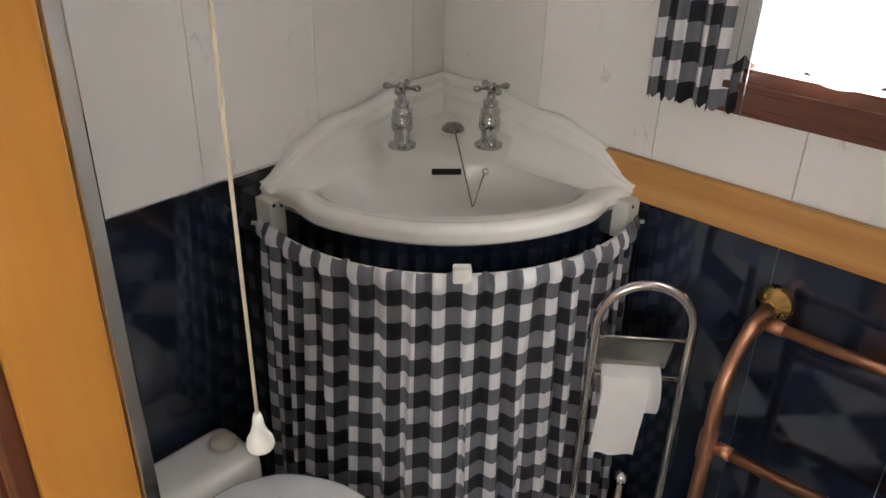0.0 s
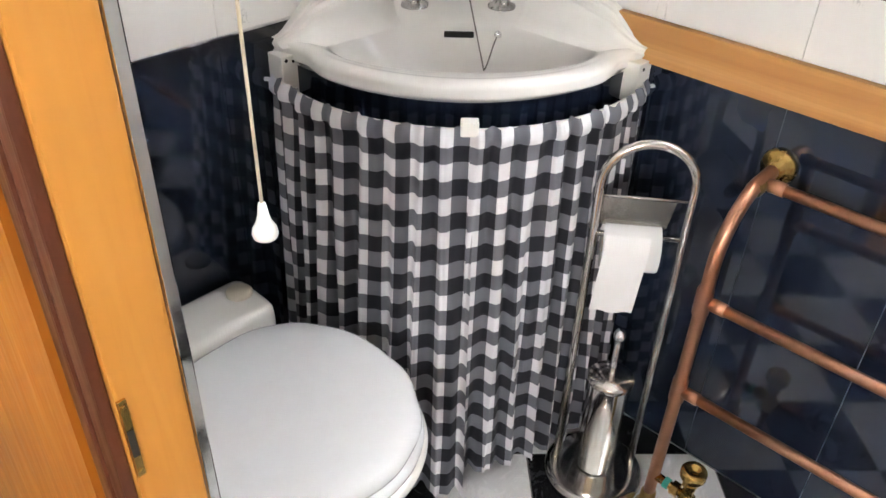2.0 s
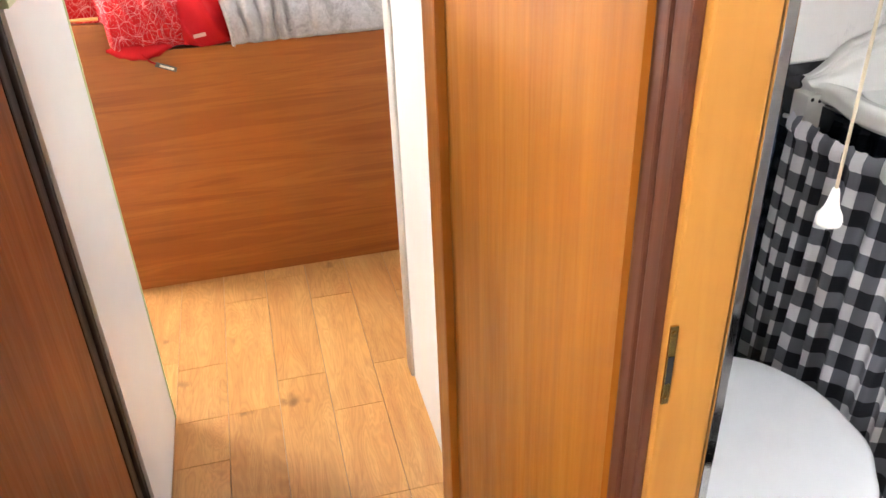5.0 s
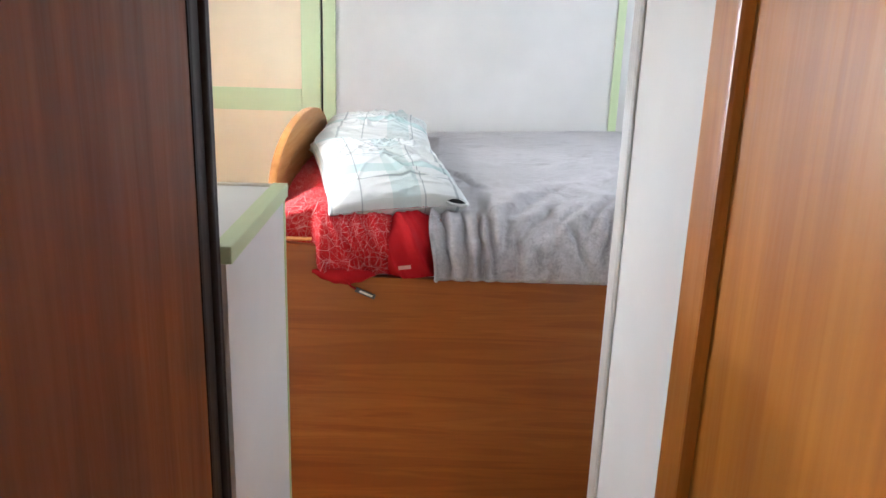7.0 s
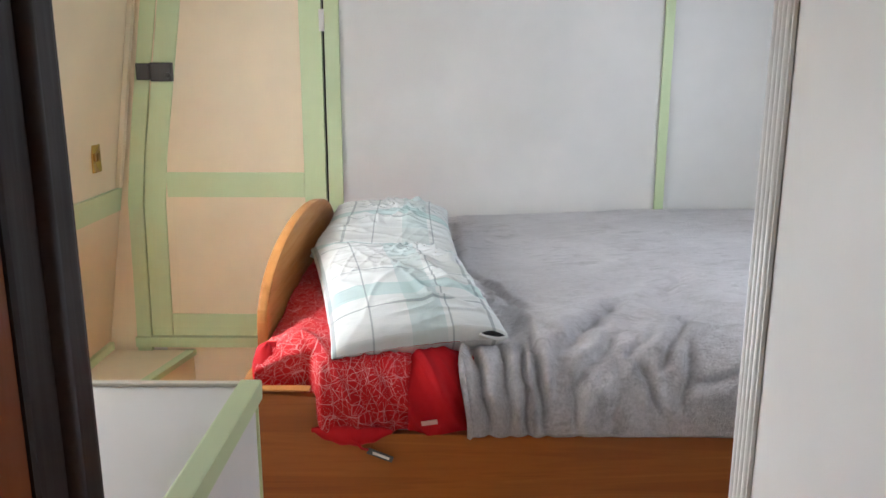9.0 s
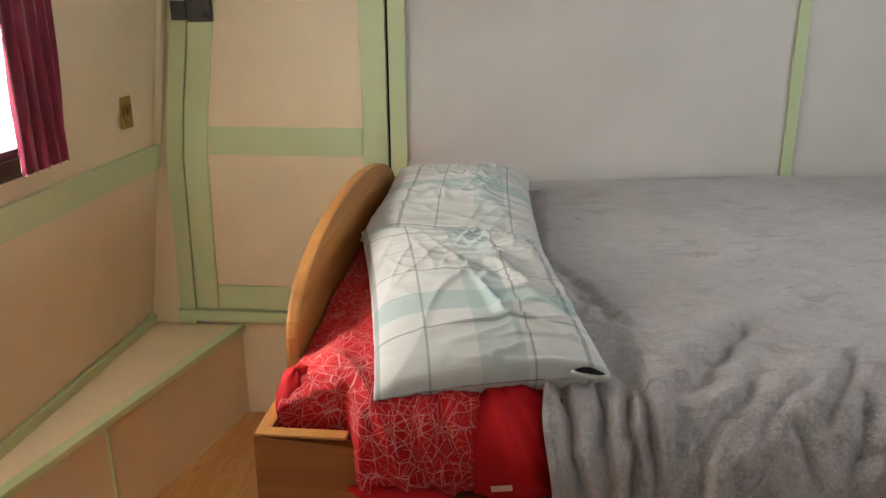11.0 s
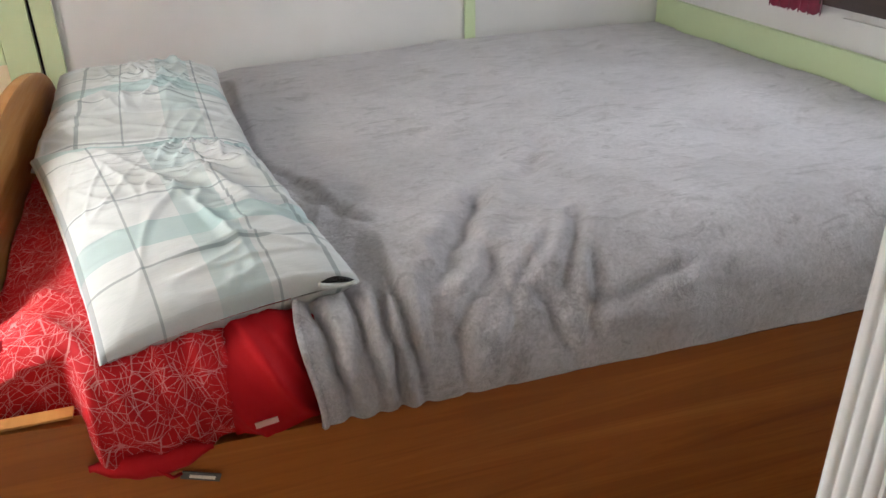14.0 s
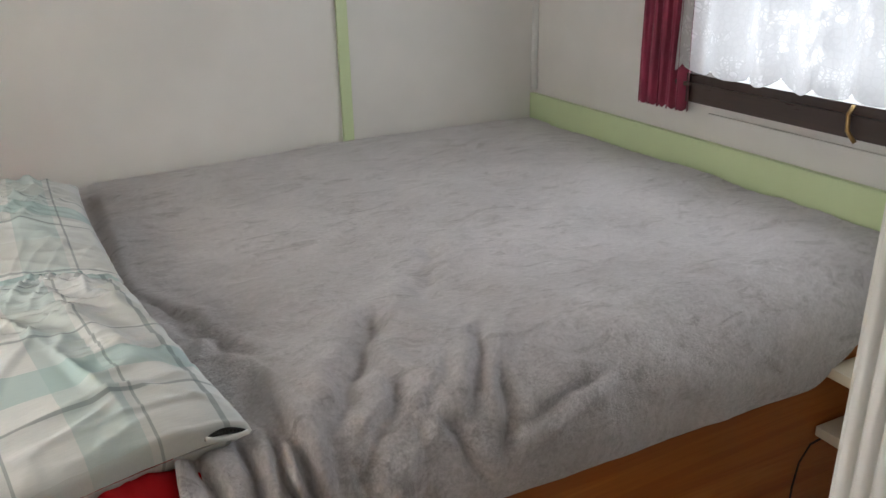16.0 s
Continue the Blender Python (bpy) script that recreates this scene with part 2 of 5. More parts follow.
def gingham():
    """Woven check: dark and pale bands crossing, from the cloth's own measure."""
    m = Mat("gingham_cotton", (0.5, 0.5, 0.5), 0.85)
    sep = m.node("ShaderNodeSeparateXYZ")
    m.link(m.coords((1, 1, 1), "UV"), sep.inputs[0])
    bands = [m.math("GREATER_THAN", m.math("FRACT", m.math("MULTIPLY", sep.outputs[i], 1 / 0.065)), 0.5) for i in (0, 1)]
    s = m.math("MULTIPLY", m.math("ADD", *bands), 0.5)
    c = m.ramp(s, (0.0, (0.74, 0.73, 0.74)), (0.4, (0.15, 0.15, 0.172)), (0.8, (0.009, 0.010, 0.016)), mode="CONSTANT")
    weave = m.noise(m.coords((900, 900, 900), "UV"), 1.0, 2)
    m.colour(m.mix(0.3, c, m.ramp(weave, (0.3, (0.6, 0.6, 0.6)), (0.7, (1, 1, 1))), "MULTIPLY"))
    m.b.inputs["Sheen Weight"].default_value = 0.03
    m.bump(weave, 0.25, 0.001)
    return m.m


def plaid():
    m = Mat("plaid_pillowcase", (0.75, 0.77, 0.76), 0.85)
    sep = m.node("ShaderNodeSeparateXYZ")
    m.link(m.coords((1, 1, 1), "UV"), sep.inputs[0])
    c = None

    def band(axis, period, lo, hi):
        f = m.math("FRACT", m.math("MULTIPLY", sep.outputs[axis], 1 / period))
        return m.math("MULTIPLY", m.math("GREATER_THAN", f, lo), m.math("LESS_THAN", f, hi))

    base = (0.74, 0.76, 0.75)
    slub = m.noise(m.coords((40, 400, 1), "UV"), 1.0, 3)
    c = m.mix(m.math("MULTIPLY", m.ramp(slub, (0.4, (0, 0, 0)), (0.7, (1, 1, 1))), 0.35), base, (0.58, 0.61, 0.60))
    c = m.mix(m.math("MULTIPLY", band(0, 0.36, 0.30, 0.52), 0.5), c, (0.42, 0.56, 0.55))
    c = m.mix(m.math("MULTIPLY", band(1, 0.40, 0.16, 0.32), 0.6), c, (0.38, 0.55, 0.54))
    c = m.mix(m.math("MULTIPLY", band(1, 0.40, 0.55, 0.80), 0.4), c, (0.56, 0.57, 0.54))
    for ax, per, lo in ((0, 0.18, 0.10), (1, 0.20, 0.05), (0, 0.36, 0.80)):
        c = m.mix(m.math("MULTIPLY", band(ax, per, lo, lo + 0.024), 0.6), c, (0.22, 0.27, 0.28))
    weave = m.noise(m.coords((700, 700, 700), "UV"), 1.0, 2)
    m.colour(m.mix(0.2, c, m.ramp(weave, (0.3, (0.7, 0.7, 0.7)), (0.7, (1, 1, 1))), "MULTIPLY"))
    m.bump(weave, 0.2, 0.001)
    return m.m


def red_cloth(name, lines):
    m = Mat(name, (0.48, 0.018, 0.025), 0.75)
    n = m.noise(m.coords(), 6, 3)
    c = m.ramp(n, (0.3, (0.36, 0.006, 0.010)), (0.7, (0.47, 0.009, 0.013)))
    if lines:
        for sc, turn, rays in ((19.0, 0.3, 11.0), (14.0, 1.4, 9.0)):
            vec = m.coords((1, 1, 1), "UV", (0, 0, turn))
            cell = m.node("ShaderNodeTexVoronoi")
            cell.inputs["Scale"].default_value = sc
            m.link(vec, cell.inputs["Vector"])
            gap = m.node("ShaderNodeVectorMath")
            gap.operation = "SUBTRACT"
            m.link(vec, gap.inputs[0])
            m.link(cell.outputs["Position"], gap.inputs[1])
            sep = m.node("ShaderNodeSeparateXYZ")
            m.link(gap.outputs[0], sep.inputs[0])
            ang = m.math("ARCTAN2", sep.outputs[1], sep.outputs[0])
            ray = m.math("ABSOLUTE", m.math("SUBTRACT", m.math("FRACT", m.math("MULTIPLY", ang, rays / (2 * math.pi))), 0.5))
            far = m.math("DIVIDE", cell.outputs["Distance"], sc)
            near = m.math("LESS_THAN", m.math("MULTIPLY", m.math("MULTIPLY", ray, far), 2 * math.pi / rays), 0.00045)
            c = m.mix(m.math("MULTIPLY", near, 0.36), c, (0.80, 0.58, 0.54))
            edge = m.node("ShaderNodeTexVoronoi")
            edge.feature = "DISTANCE_TO_EDGE"
            edge.inputs["Scale"].default_value = sc * 1.7
            m.link(vec, edge.inputs["Vector"])
            c = m.mix(m.math("MULTIPLY", m.math("LESS_THAN", edge.outputs["Distance"], 0.0007 * sc), 0.30), c, (0.80, 0.58, 0.54))
    m.colour(c)
    m.bump(m.noise(m.coords((500, 500, 500)), 1.0, 2), 0.15, 0.001)
    m.b.inputs["Specular IOR Level"].default_value = 0.15
    m.b.inputs["Sheen Weight"].default_value = 0.0
    return m.m


def fleece():
    m = Mat("grey_fleece", (0.33, 0.31, 0.315), 0.95)
    v = m.coords()
    a = m.noise(v, 3.2, 5, 0.65, 0.6)
    b = m.noise(m.coords((1, 2.2, 1), turn=(0, 0, 0.7)), 11, 6, 0.7, 1.0)
    pile = m.math("ADD", m.math("MULTIPLY", m.noise(v, 330, 4, 0.7), 0.5), m.math("MULTIPLY", m.noise(v, 140, 3, 0.6), 0.5))
    c = m.ramp(a, (0.3, (0.50, 0.47, 0.48)), (0.6, (0.66, 0.625, 0.64)))
    c = m.mix(m.math("MULTIPLY", m.ramp(b, (0.54, (0, 0, 0)), (0.64, (1, 1, 1))), 0.52), c, (0.27, 0.245, 0.248))
    mott = m.noise(m.coords((1, 1.6, 1), turn=(0, 0, 0.5)), 34, 8, 0.75, 0.5)
    c = m.mix(m.math("MULTIPLY", m.ramp(mott, (0.38, (1, 1, 1)), (0.56, (0, 0, 0))), 0.22), c, (0.32, 0.30, 0.31))
    m.colour(m.mix(0.34, c, m.ramp(pile, (0.42, (0.45, 0.45, 0.45)), (0.58, (1.1, 1.1, 1.1))), "MULTIPLY"))
    m.b.inputs["Sheen Weight"].default_value = 0.6
    m.b.inputs["Sheen Roughness"].default_value = 0.4
    m.bump(m.math("ADD", m.math("MULTIPLY", pile, 1.5), m.math("ADD", m.math("MULTIPLY", b, 1.4), m.math("MULTIPLY", mott, 0.8))), 0.8, 0.006)
    return m.m


def velvet():
    m = Mat("crimson_velvet", (0.20, 0.008, 0.035), 0.8)
    n = m.noise(m.coords((1, 1, 0.4)), 22, 5, 0.6)
    m.colour(m.ramp(n, (0.3, (0.10, 0.004, 0.02)), (0.7, (0.24, 0.012, 0.045))))
    m.b.inputs["Sheen Weight"].default_value = 0.5
    m.bump(n, 0.3, 0.003)
    return m.m


def lace(name):
    """Net with a raised floral pattern: thread where the pattern is, holes between."""
    m = Mat(name, (0.70, 0.70, 0.71), 0.9)
    uv = m.coords((1, 1, 1), "UV")
    vo = m.node("ShaderNodeTexVoronoi")
    vo.feature = "DISTANCE_TO_EDGE"
    vo.inputs["Scale"].default_value = 62
    m.link(uv, vo.inputs["Vector"])
    big = m.noise(uv, 11, 3, 0.6, 1.2)
    solid = m.ramp(big, (0.44, (0, 0, 0)), (0.47, (1, 1, 1)))
    bricks = m.node("ShaderNodeTexBrick")
    bricks.inputs["Scale"].default_value = 34
    for key, val in (("Color1", 0.0), ("Color2", 0.0), ("Mortar", 1.0)):
        bricks.inputs[key].default_value = (val, val, val, 1)
    bricks.inputs["Mortar Size"].default_value = 0.05
    m.link(uv, bricks.inputs["Vector"])
    courses = m.math("MULTIPLY", bricks.outputs["Color"], m.ramp(m.noise(uv, 13, 2), (0.5, (0, 0, 0)), (0.53, (1, 1, 1))))
    solid = m.math("MAXIMUM", solid, courses)
    edge = m.math("LESS_THAN", vo.outputs["Distance"], 0.09)
    net = m.node("ShaderNodeTexVoronoi")
    net.feature = "DISTANCE_TO_EDGE"
    net.inputs["Scale"].default_value = 260
    m.link(uv, net.inputs["Vector"])
    mesh = m.math("MULTIPLY", m.math("LESS_THAN", net.outputs["Distance"], 0.16), 0.8)
    cover = m.math("MAXIMUM", m.math("ADD", m.math("MULTIPLY", solid, 0.04), 0.95), m.math("MAXIMUM", m.math("MULTIPLY", edge, 0.9), mesh))
    tr = m.node("ShaderNodeBsdfTranslucent")
    tr.inputs[0].default_value = (0.40, 0.40, 0.41, 1)
    thread = m.node("ShaderNodeMixShader")
    thread.inputs[0].default_value = 0.5
    m.link(m.b.outputs[0], thread.inputs[1])
    m.link(tr.outputs[0], thread.inputs[2])
    pat = m.math("MAXIMUM", m.math("MULTIPLY", solid, 0.55), m.math("MAXIMUM", m.math("MULTIPLY", edge, 0.62), m.math("MULTIPLY", mesh, 0.3)))
    m.link(m.ramp(pat, (0.0, (0.70, 0.70, 0.71)), (1.0, (0.10, 0.10, 0.11))), tr.inputs[0])
    hole = m.node("ShaderNodeBsdfTransparent")
    full = m.node("ShaderNodeMixShader")
    m.link(m.math("MULTIPLY", cover, 0.995), full.inputs[0])
    m.link(hole.outputs[0], full.inputs[1])
    m.link(thread.outputs[0], full.inputs[2])
    m.link(full.outputs[0], m.nt.nodes["Material Output"].inputs["Surface"])
    return m.m


def glass():
    m = Mat("window_glass", (1, 1, 1), 0.02)
    m.b.inputs["Transmission Weight"].default_value = 1.0
    m.b.inputs["IOR"].default_value = 1.05
    return m.m


NAVY, VEINED, PARQUET, GINGHAM, PLAID, FLEECE, VELVET, LACE, GLASS = (
    glossy_navy(), veined_white(), plank_mat(), gingham(), plaid(), fleece(), velvet(), lace("lace_net"), glass())
RED_LINES, RED = red_cloth("red_patterned_cotton", True), red_cloth("red_plain_cotton", False)
TILE_BLACK = tile_mat("black_tile", (0.012, 0.012, 0.014), (0.016, 0.016, 0.018), 0.22)
TILE_WHITE = tile_mat("white_tile", (0.66, 0.67, 0.67), (0.76, 0.77, 0.77), 0.24)


# ---- mesh helpers ----
def thing(name, at, label, category, group=""):
    """An empty at a thing's base, which its parts hang from."""
    e = new(name)
    e.empty_display_size = 0.05
    e.location = at
    return tagged(e, label, category, group)


def home(ob):
    v = Vector((0, 0, 0))
    while ob is not None:
        v = v + ob.location
        ob = ob.parent
    return v


def link_mesh(name, bm, material, at, smooth):
    me = bpy.data.meshes.new(name)
    bmesh.ops.translate(bm, verts=bm.verts, vec=-at)
    bm.to_mesh(me)
    bm.free()
    for mt in (material if isinstance(material, (list, tuple)) else [material]):
        me.materials.append(mt)
    if smooth:
        me.polygons.foreach_set("use_smooth", [True] * len(me.polygons))
    return new(name, me)


def part(name, bm, material, parent, label="", smooth=False):
    """One mesh, drawn in world places, as a part of a thing or of a part."""
    ob = link_mesh(name, bm, material, home(parent), smooth)
    ob.parent = parent
    return tagged(ob, label)


def solid(name, bm, material, label, category="", kind="structure", at=(0, 0, 0), smooth=False, group=""):
    ob = link_mesh(name, bm, material, Vector(at), smooth)
    ob.location = at
    return tagged(ob, label, category, group, kind)


def boxes(*spans, bevel=0.0):
    """Boxes, each given as x0, x1, y0, y1, z0, z1, in one mesh."""
    bm = bmesh.new()
    for x0, x1, y0, y1, z0, z1 in spans:
        m = Matrix.Translation(((x0 + x1) / 2, (y0 + y1) / 2, (z0 + z1) / 2)) @ Matrix.Diagonal((x1 - x0, y1 - y0, z1 - z0, 1))
        bmesh.ops.create_cube(bm, size=1, matrix=m)
    if bevel:
        bmesh.ops.bevel(bm, geom=bm.edges[:], offset=bevel, segments=2, profile=0.7, affect="EDGES")
    return bm


def prism(outline, lift, axis="x", bevel=0.0):
    """A flat outline pushed along an axis from lift[0] to lift[1]. Outline pairs are the other two axes in order."""
    bm = bmesh.new()
    rings = []
    for d in lift:
        put = {"x": lambda a, b: (d, a, b), "y": lambda a, b: (a, d, b), "z": lambda a, b: (a, b, d)}[axis]
        rings.append([bm.verts.new(put(a, b)) for a, b in outline])
    n = len(outline)
    caps = [bm.faces.new(rings[0]), bm.faces.new(list(reversed(rings[1])))]
    for i in range(n):
        bm.faces.new((rings[0][i], rings[1][i], rings[1][(i + 1) % n], rings[0][(i + 1) % n]))
    bmesh.ops.recalc_face_normals(bm, faces=bm.faces)
    if bevel:
        edges = {e for f in caps for e in f.edges}
        bmesh.ops.bevel(bm, geom=list(edges), offset=bevel, segments=2, profile=0.7, affect="EDGES")
    return bm


def lathe(profile, at, way=(0, 0, 1), n=28):
    """Radius and height pairs turned about an axis through at."""
    bm = bmesh.new()
    turn = Vector((0, 0, 1)).rotation_difference(Vector(way)).to_matrix().to_4x4()
    m = Matrix.Translation(at) @ turn
    rings = []
    for r, h in profile:
        if r < 1e-5:
            rings.append([bm.verts.new(m @ Vector((0, 0, h)))])
        else:
            rings.append([bm.verts.new(m @ Vector((r * math.cos(a), r * math.sin(a), h))) for a in (2 * math.pi * i / n for i in range(n))])
    for a, b in zip(rings, rings[1:]):
        for i in range(n):
            j = (i + 1) % n
            if len(a) == 1 and len(b) > 1:
                bm.faces.new((a[0], b[j], b[i]))
            elif len(b) == 1 and len(a) > 1:
                bm.faces.new((a[i], a[j], b[0]))
            elif len(a) > 1:
                bm.faces.new((a[i], a[j], b[j], b[i]))
    bmesh.ops.recalc_face_normals(bm, faces=bm.faces)
    return bm


def tube(points, r, n=12, closed=False):
    """A round bar along points."""
    bm = bmesh.new()
    pts = [Vector(p) for p in points]
    rings, side = [], None
    for i, p in enumerate(pts):
        a = pts[i - 1] if i or closed else pts[0]
        b = pts[(i + 1) % len(pts)] if i < len(pts) - 1 or closed else pts[-1]
        way = (b - a).normalized()
        if side is None:
            side = way.orthogonal().normalized()
        side = (side - way * side.dot(way)).normalized()
        up = way.cross(side)
        rings.append([bm.verts.new(p + r * (math.cos(t) * side + math.sin(t) * up)) for t in (2 * math.pi * k / n for k in range(n))])
    for a, b in zip(rings, rings[1:] + rings[:1] if closed else rings[1:]):
        for k in range(n):
            bm.faces.new((a[k], a[(k + 1) % n], b[(k + 1) % n], b[k]))
    if not closed:
        bm.faces.new(list(reversed(rings[0])))
        bm.faces.new(rings[-1])
    bmesh.ops.recalc_face_normals(bm, faces=bm.faces)
    return bm


def arc(fn, n):
    return [fn(i / n) for i in range(n + 1)]


def sheet(fn, nu, nv, uv=None, loop=False):
    """A grid surface fn(u, v), with its cloth measure uv(u, v)."""
    bm = bmesh.new()
    lay = bm.loops.layers.uv.new("UVMap")
    grid = [[bm.verts.new(fn(i / nu, j / nv)) for j in range(nv + 1)] for i in range(nu + (0 if loop else 1))]
    m = len(grid)
    for i in range(nu):
        for j in range(nv):
            ids = ((i, j), (i + 1, j), (i + 1, j + 1), (i, j + 1))
            f = bm.faces.new([grid[a % m][b] for a, b in ids])
            if uv:
                for lp, (a, b) in zip(f.loops, ids):
                    lp[lay].uv = uv(a / nu, b / nv)
    return bm


def smooth_step(a, b, x):
    t = min(1, max(0, (x - a) / (b - a)))
    return t * t * (3 - 2 * t)


# ---- plan ----
HULL_R, HULL_L = 1.715, -1.15
BULK_Y, FAR_Y, BED_Y, BACK_Y = 1.105, 3.768, 2.21, -1.60
CEIL = 1.98
WALL_IN, WALL_OUT = 0.597, 0.535  # bath side and passage side of the partition


def hull_left(z):
    return HULL_L + (z - 1.0) * 0.155


# ---- large structure ----
def wall_with_hole(xa, xb, y0, y1, z0, z1, hy0, hy1, hz0, hz1):
    return boxes((xa, xb, y0, hy0, z0, z1), (xa, xb, hy1, y1, z0, z1), (xa, xb, hy0, hy1, z0, hz0), (xa, xb, hy0, hy1, hz1, z1))


WIN_BATH = (-0.32, 0.44, 1.145, 1.62)
WIN_BR = (2.16, 2.96, 1.225, 1.70)
WIN_BL = (2.10, 2.95, 1.185, 1.68)
# unseen opening, added so that light reaches the passage
WIN_CO_ADDED = (-1.30, -0.30, 1.185, 1.68)


def build_structure():
    solid("wall_right_bath", wall_with_hole(HULL_R, HULL_R + 0.09, BACK_Y, BULK_Y, -0.05, CEIL, *WIN_BATH), WALL_WHITE, "white lined boat side with a small window", "wall")
    solid("wall_right_bedroom", wall_with_hole(HULL_R, HULL_R + 0.09, BULK_Y, FAR_Y + 0.05, -0.05, CEIL, *WIN_BR), WALL_WHITE, "off-white boat side above the bed", "wall")
    # left side leans inwards towards the roof
    bm = bmesh.new()
    for y0, y1, holes in ((BACK_Y, 1.0, WIN_CO_ADDED), (1.0, FAR_Y + 0.05, WIN_BL)):
        h0, h1, z0, z1 = holes
        for a, b, c, d in ((y0, h0, -0.05, CEIL), (h1, y1, -0.05, CEIL), (h0, h1, -0.05, z0), (h0, h1, z1, CEIL)):
            vs = [bm.verts.new((hull_left(z) + o, y, z)) for y in (a, b) for z in (c, d) for o in (0, -0.09)]
            for f in ((0, 1, 3, 2), (4, 6, 7, 5), (0, 2, 6, 4), (1, 5, 7, 3), (0, 4, 5, 1), (2, 3, 7, 6)):
                bm.faces.new([vs[k] for k in f])
    bmesh.ops.recalc_face_normals(bm, faces=bm.faces)
    solid("wall_left", bm, CREAM, "peach cream painted boat side leaning inwards", "wall")
    solid("wall_far", boxes((HULL_L - 0.25, HULL_R, FAR_Y, FAR_Y + 0.05, -0.05, CEIL)), WALL_WHITE, "off-white painted end bulkhead behind the bed", "wall")
    solid("wall_back", boxes((HULL_L - 0.3, HULL_R, BACK_Y - 0.05, BACK_Y, -0.05, CEIL)), WALL_WHITE, "plain off-white cross wall", "wall")
    solid("bulkhead_bath", boxes((WALL_OUT + 0.004, HULL_R, BULK_Y + 0.006, BULK_Y + 0.05, 0, CEIL)), WALL_WHITE, "partition between washroom and bedroom", "wall")
    solid("wall_bath_back", boxes((WALL_OUT, HULL_R, -0.95, -0.90, 0, CEIL)), WALL_WHITE, "plain white washroom end wall", "wall")
    solid("partition_bath", boxes((WALL_OUT + 0.004, WALL_IN, 0.400, BULK_Y, 0, CEIL), (WALL_OUT + 0.004, WALL_IN, -0.90, -0.50, 0, CEIL),
                                  (WALL_OUT + 0.004, WALL_IN, -0.50, 0.400, 1.88, CEIL)), WALL_WHITE, "partition between passage and washroom with a doorway", "wall")
    solid("partition_closet", boxes((0.575, HULL_R, 1.56, 1.60, 0, CEIL)), WHITE, "plain white closet wall by the bed foot", "wall")
    solid("ceiling", boxes((HULL_L - 0.3, HULL_R + 0.1, BACK_Y - 0.05, FAR_Y + 0.05, CEIL, CEIL + 0.04)), WHITE, "white painted cabin ceiling", "ceiling")
    solid("subfloor", boxes((HULL_L - 0.35, HULL_R + 0.1, BACK_Y - 0.05, FAR_Y + 0.05, -0.06, -0.022)), GROUT, "dark floor base under the planks", "floor")
    solid("ground", boxes((-400, 400, -400, 400, -1.2, -1.15)), plain("canal_bank", (0.10, 0.12, 0.06), 0.9, var=0.4), "flat green bank outside the boat", "ground")


build_structure()


def build_passage():
    # washroom doorway: varnished lining, dark stop, bright corner strip
    solid("door_lining", boxes((0.5415, 0.594, 0.357, 0.400, 0, 1.88), bevel=0.003), PINE, "varnished pine door lining of the washroom doorway", "door frame")
    keep = thing("strike_plate", (0.545, 0.356, 0.915), "brass strike plate let into the pine lining", "strike plate")
    part("plate", boxes((0.5418, 0.5490, 0.3550, 0.3574, 0.915, 0.997), bevel=0.001), BRASS, keep)
    # no hole is cut: a dark piece paints its shade
    part("latch_hole", boxes((0.5428, 0.5480, 0.3542, 0.3551, 0.938, 0.966)), GAP_SHADE, keep)
    for z in (0.922, 0.990):
        part("screw", lathe([(0, 0.0012), (0.002, 0.001), (0.0022, 0)], (0.5454, 0.3551, z), (0, -1, 0), 10), BRASS, keep)
    solid("door_stop", boxes((0.531, 0.5412, 0.364, 0.3880, 0, 1.90), bevel=0.003), STOP_WOOD, "brown stained inner door stop", "trim")
    solid("door_architrave", boxes((0.5285, 0.5412, 0.3885, 0.4090, 0, 1.92), bevel=0.003), STOP_WOOD, "brown stained upright beside the washroom door", "trim")
    solid("corner_strip", boxes((0.5945, 0.6040, 0.354, 0.358, 0, 1.88), (0.6015, 0.6040, 0.3582, 0.395, 0, 1.88), bevel=0.001), CHROME, "bright chrome corner strip", "trim")
    solid("passage_panel", boxes((0.5225, 0.5385, 0.4095, 0.994, 0, CEIL)), PANEL_WOOD, "orange varnished wood wall panel", "panel")
    solid("panel_batten", boxes((0.507, 0.5385, 0.995, 1.078, 0, CEIL), bevel=0.006), PANEL_WOOD, "orange varnished wood batten with knots", "trim")
    # white upright beyond it with a reeded end
    solid("white_upright", boxes((0.546, 0.575, 1.160, 1.60, 0, CEIL), (0.5360, 0.575, 1.0785, 1.1595, 0, CEIL)), WHITE, "white painted partition end by the bedroom", "wall")
    reed = tagged(new("reeded_architrave"), "white fluted moulding on the partition edge", "trim", kind="structure")
    for i in range(4):
        y = 1.553 + i * 0.0130
        part("reed", tube([(0.5432, y, 0.0), (0.5432, y, CEIL)], 0.0064, 14), WHITE, reed, smooth=True)
    part("backing", boxes((0.5405, 0.5455, 1.544, 1.600, 0, CEIL)), WHITE, reed)
    # left side: brown door standing open against the passage, dark frame
    solid("left_panel", boxes((-0.16, -0.0835, 0.30, 1.0615, 0, CEIL)), DOOR_BROWN, "brown varnished wood passage panel", "panel")
    solid("left_frame", boxes((-0.16, -0.081, 1.062, 1.150, 0, CEIL), bevel=0.006), DARK_WOOD, "dark mahogany door frame upright", "door frame")
    solid("left_frame_bead", tube([(-0.084, 1.108, 0), (-0.084, 1.108, CEIL)], 0.010, 10), DARK_WOOD, "dark rounded bead on the frame", "trim", smooth=True)


build_passage()


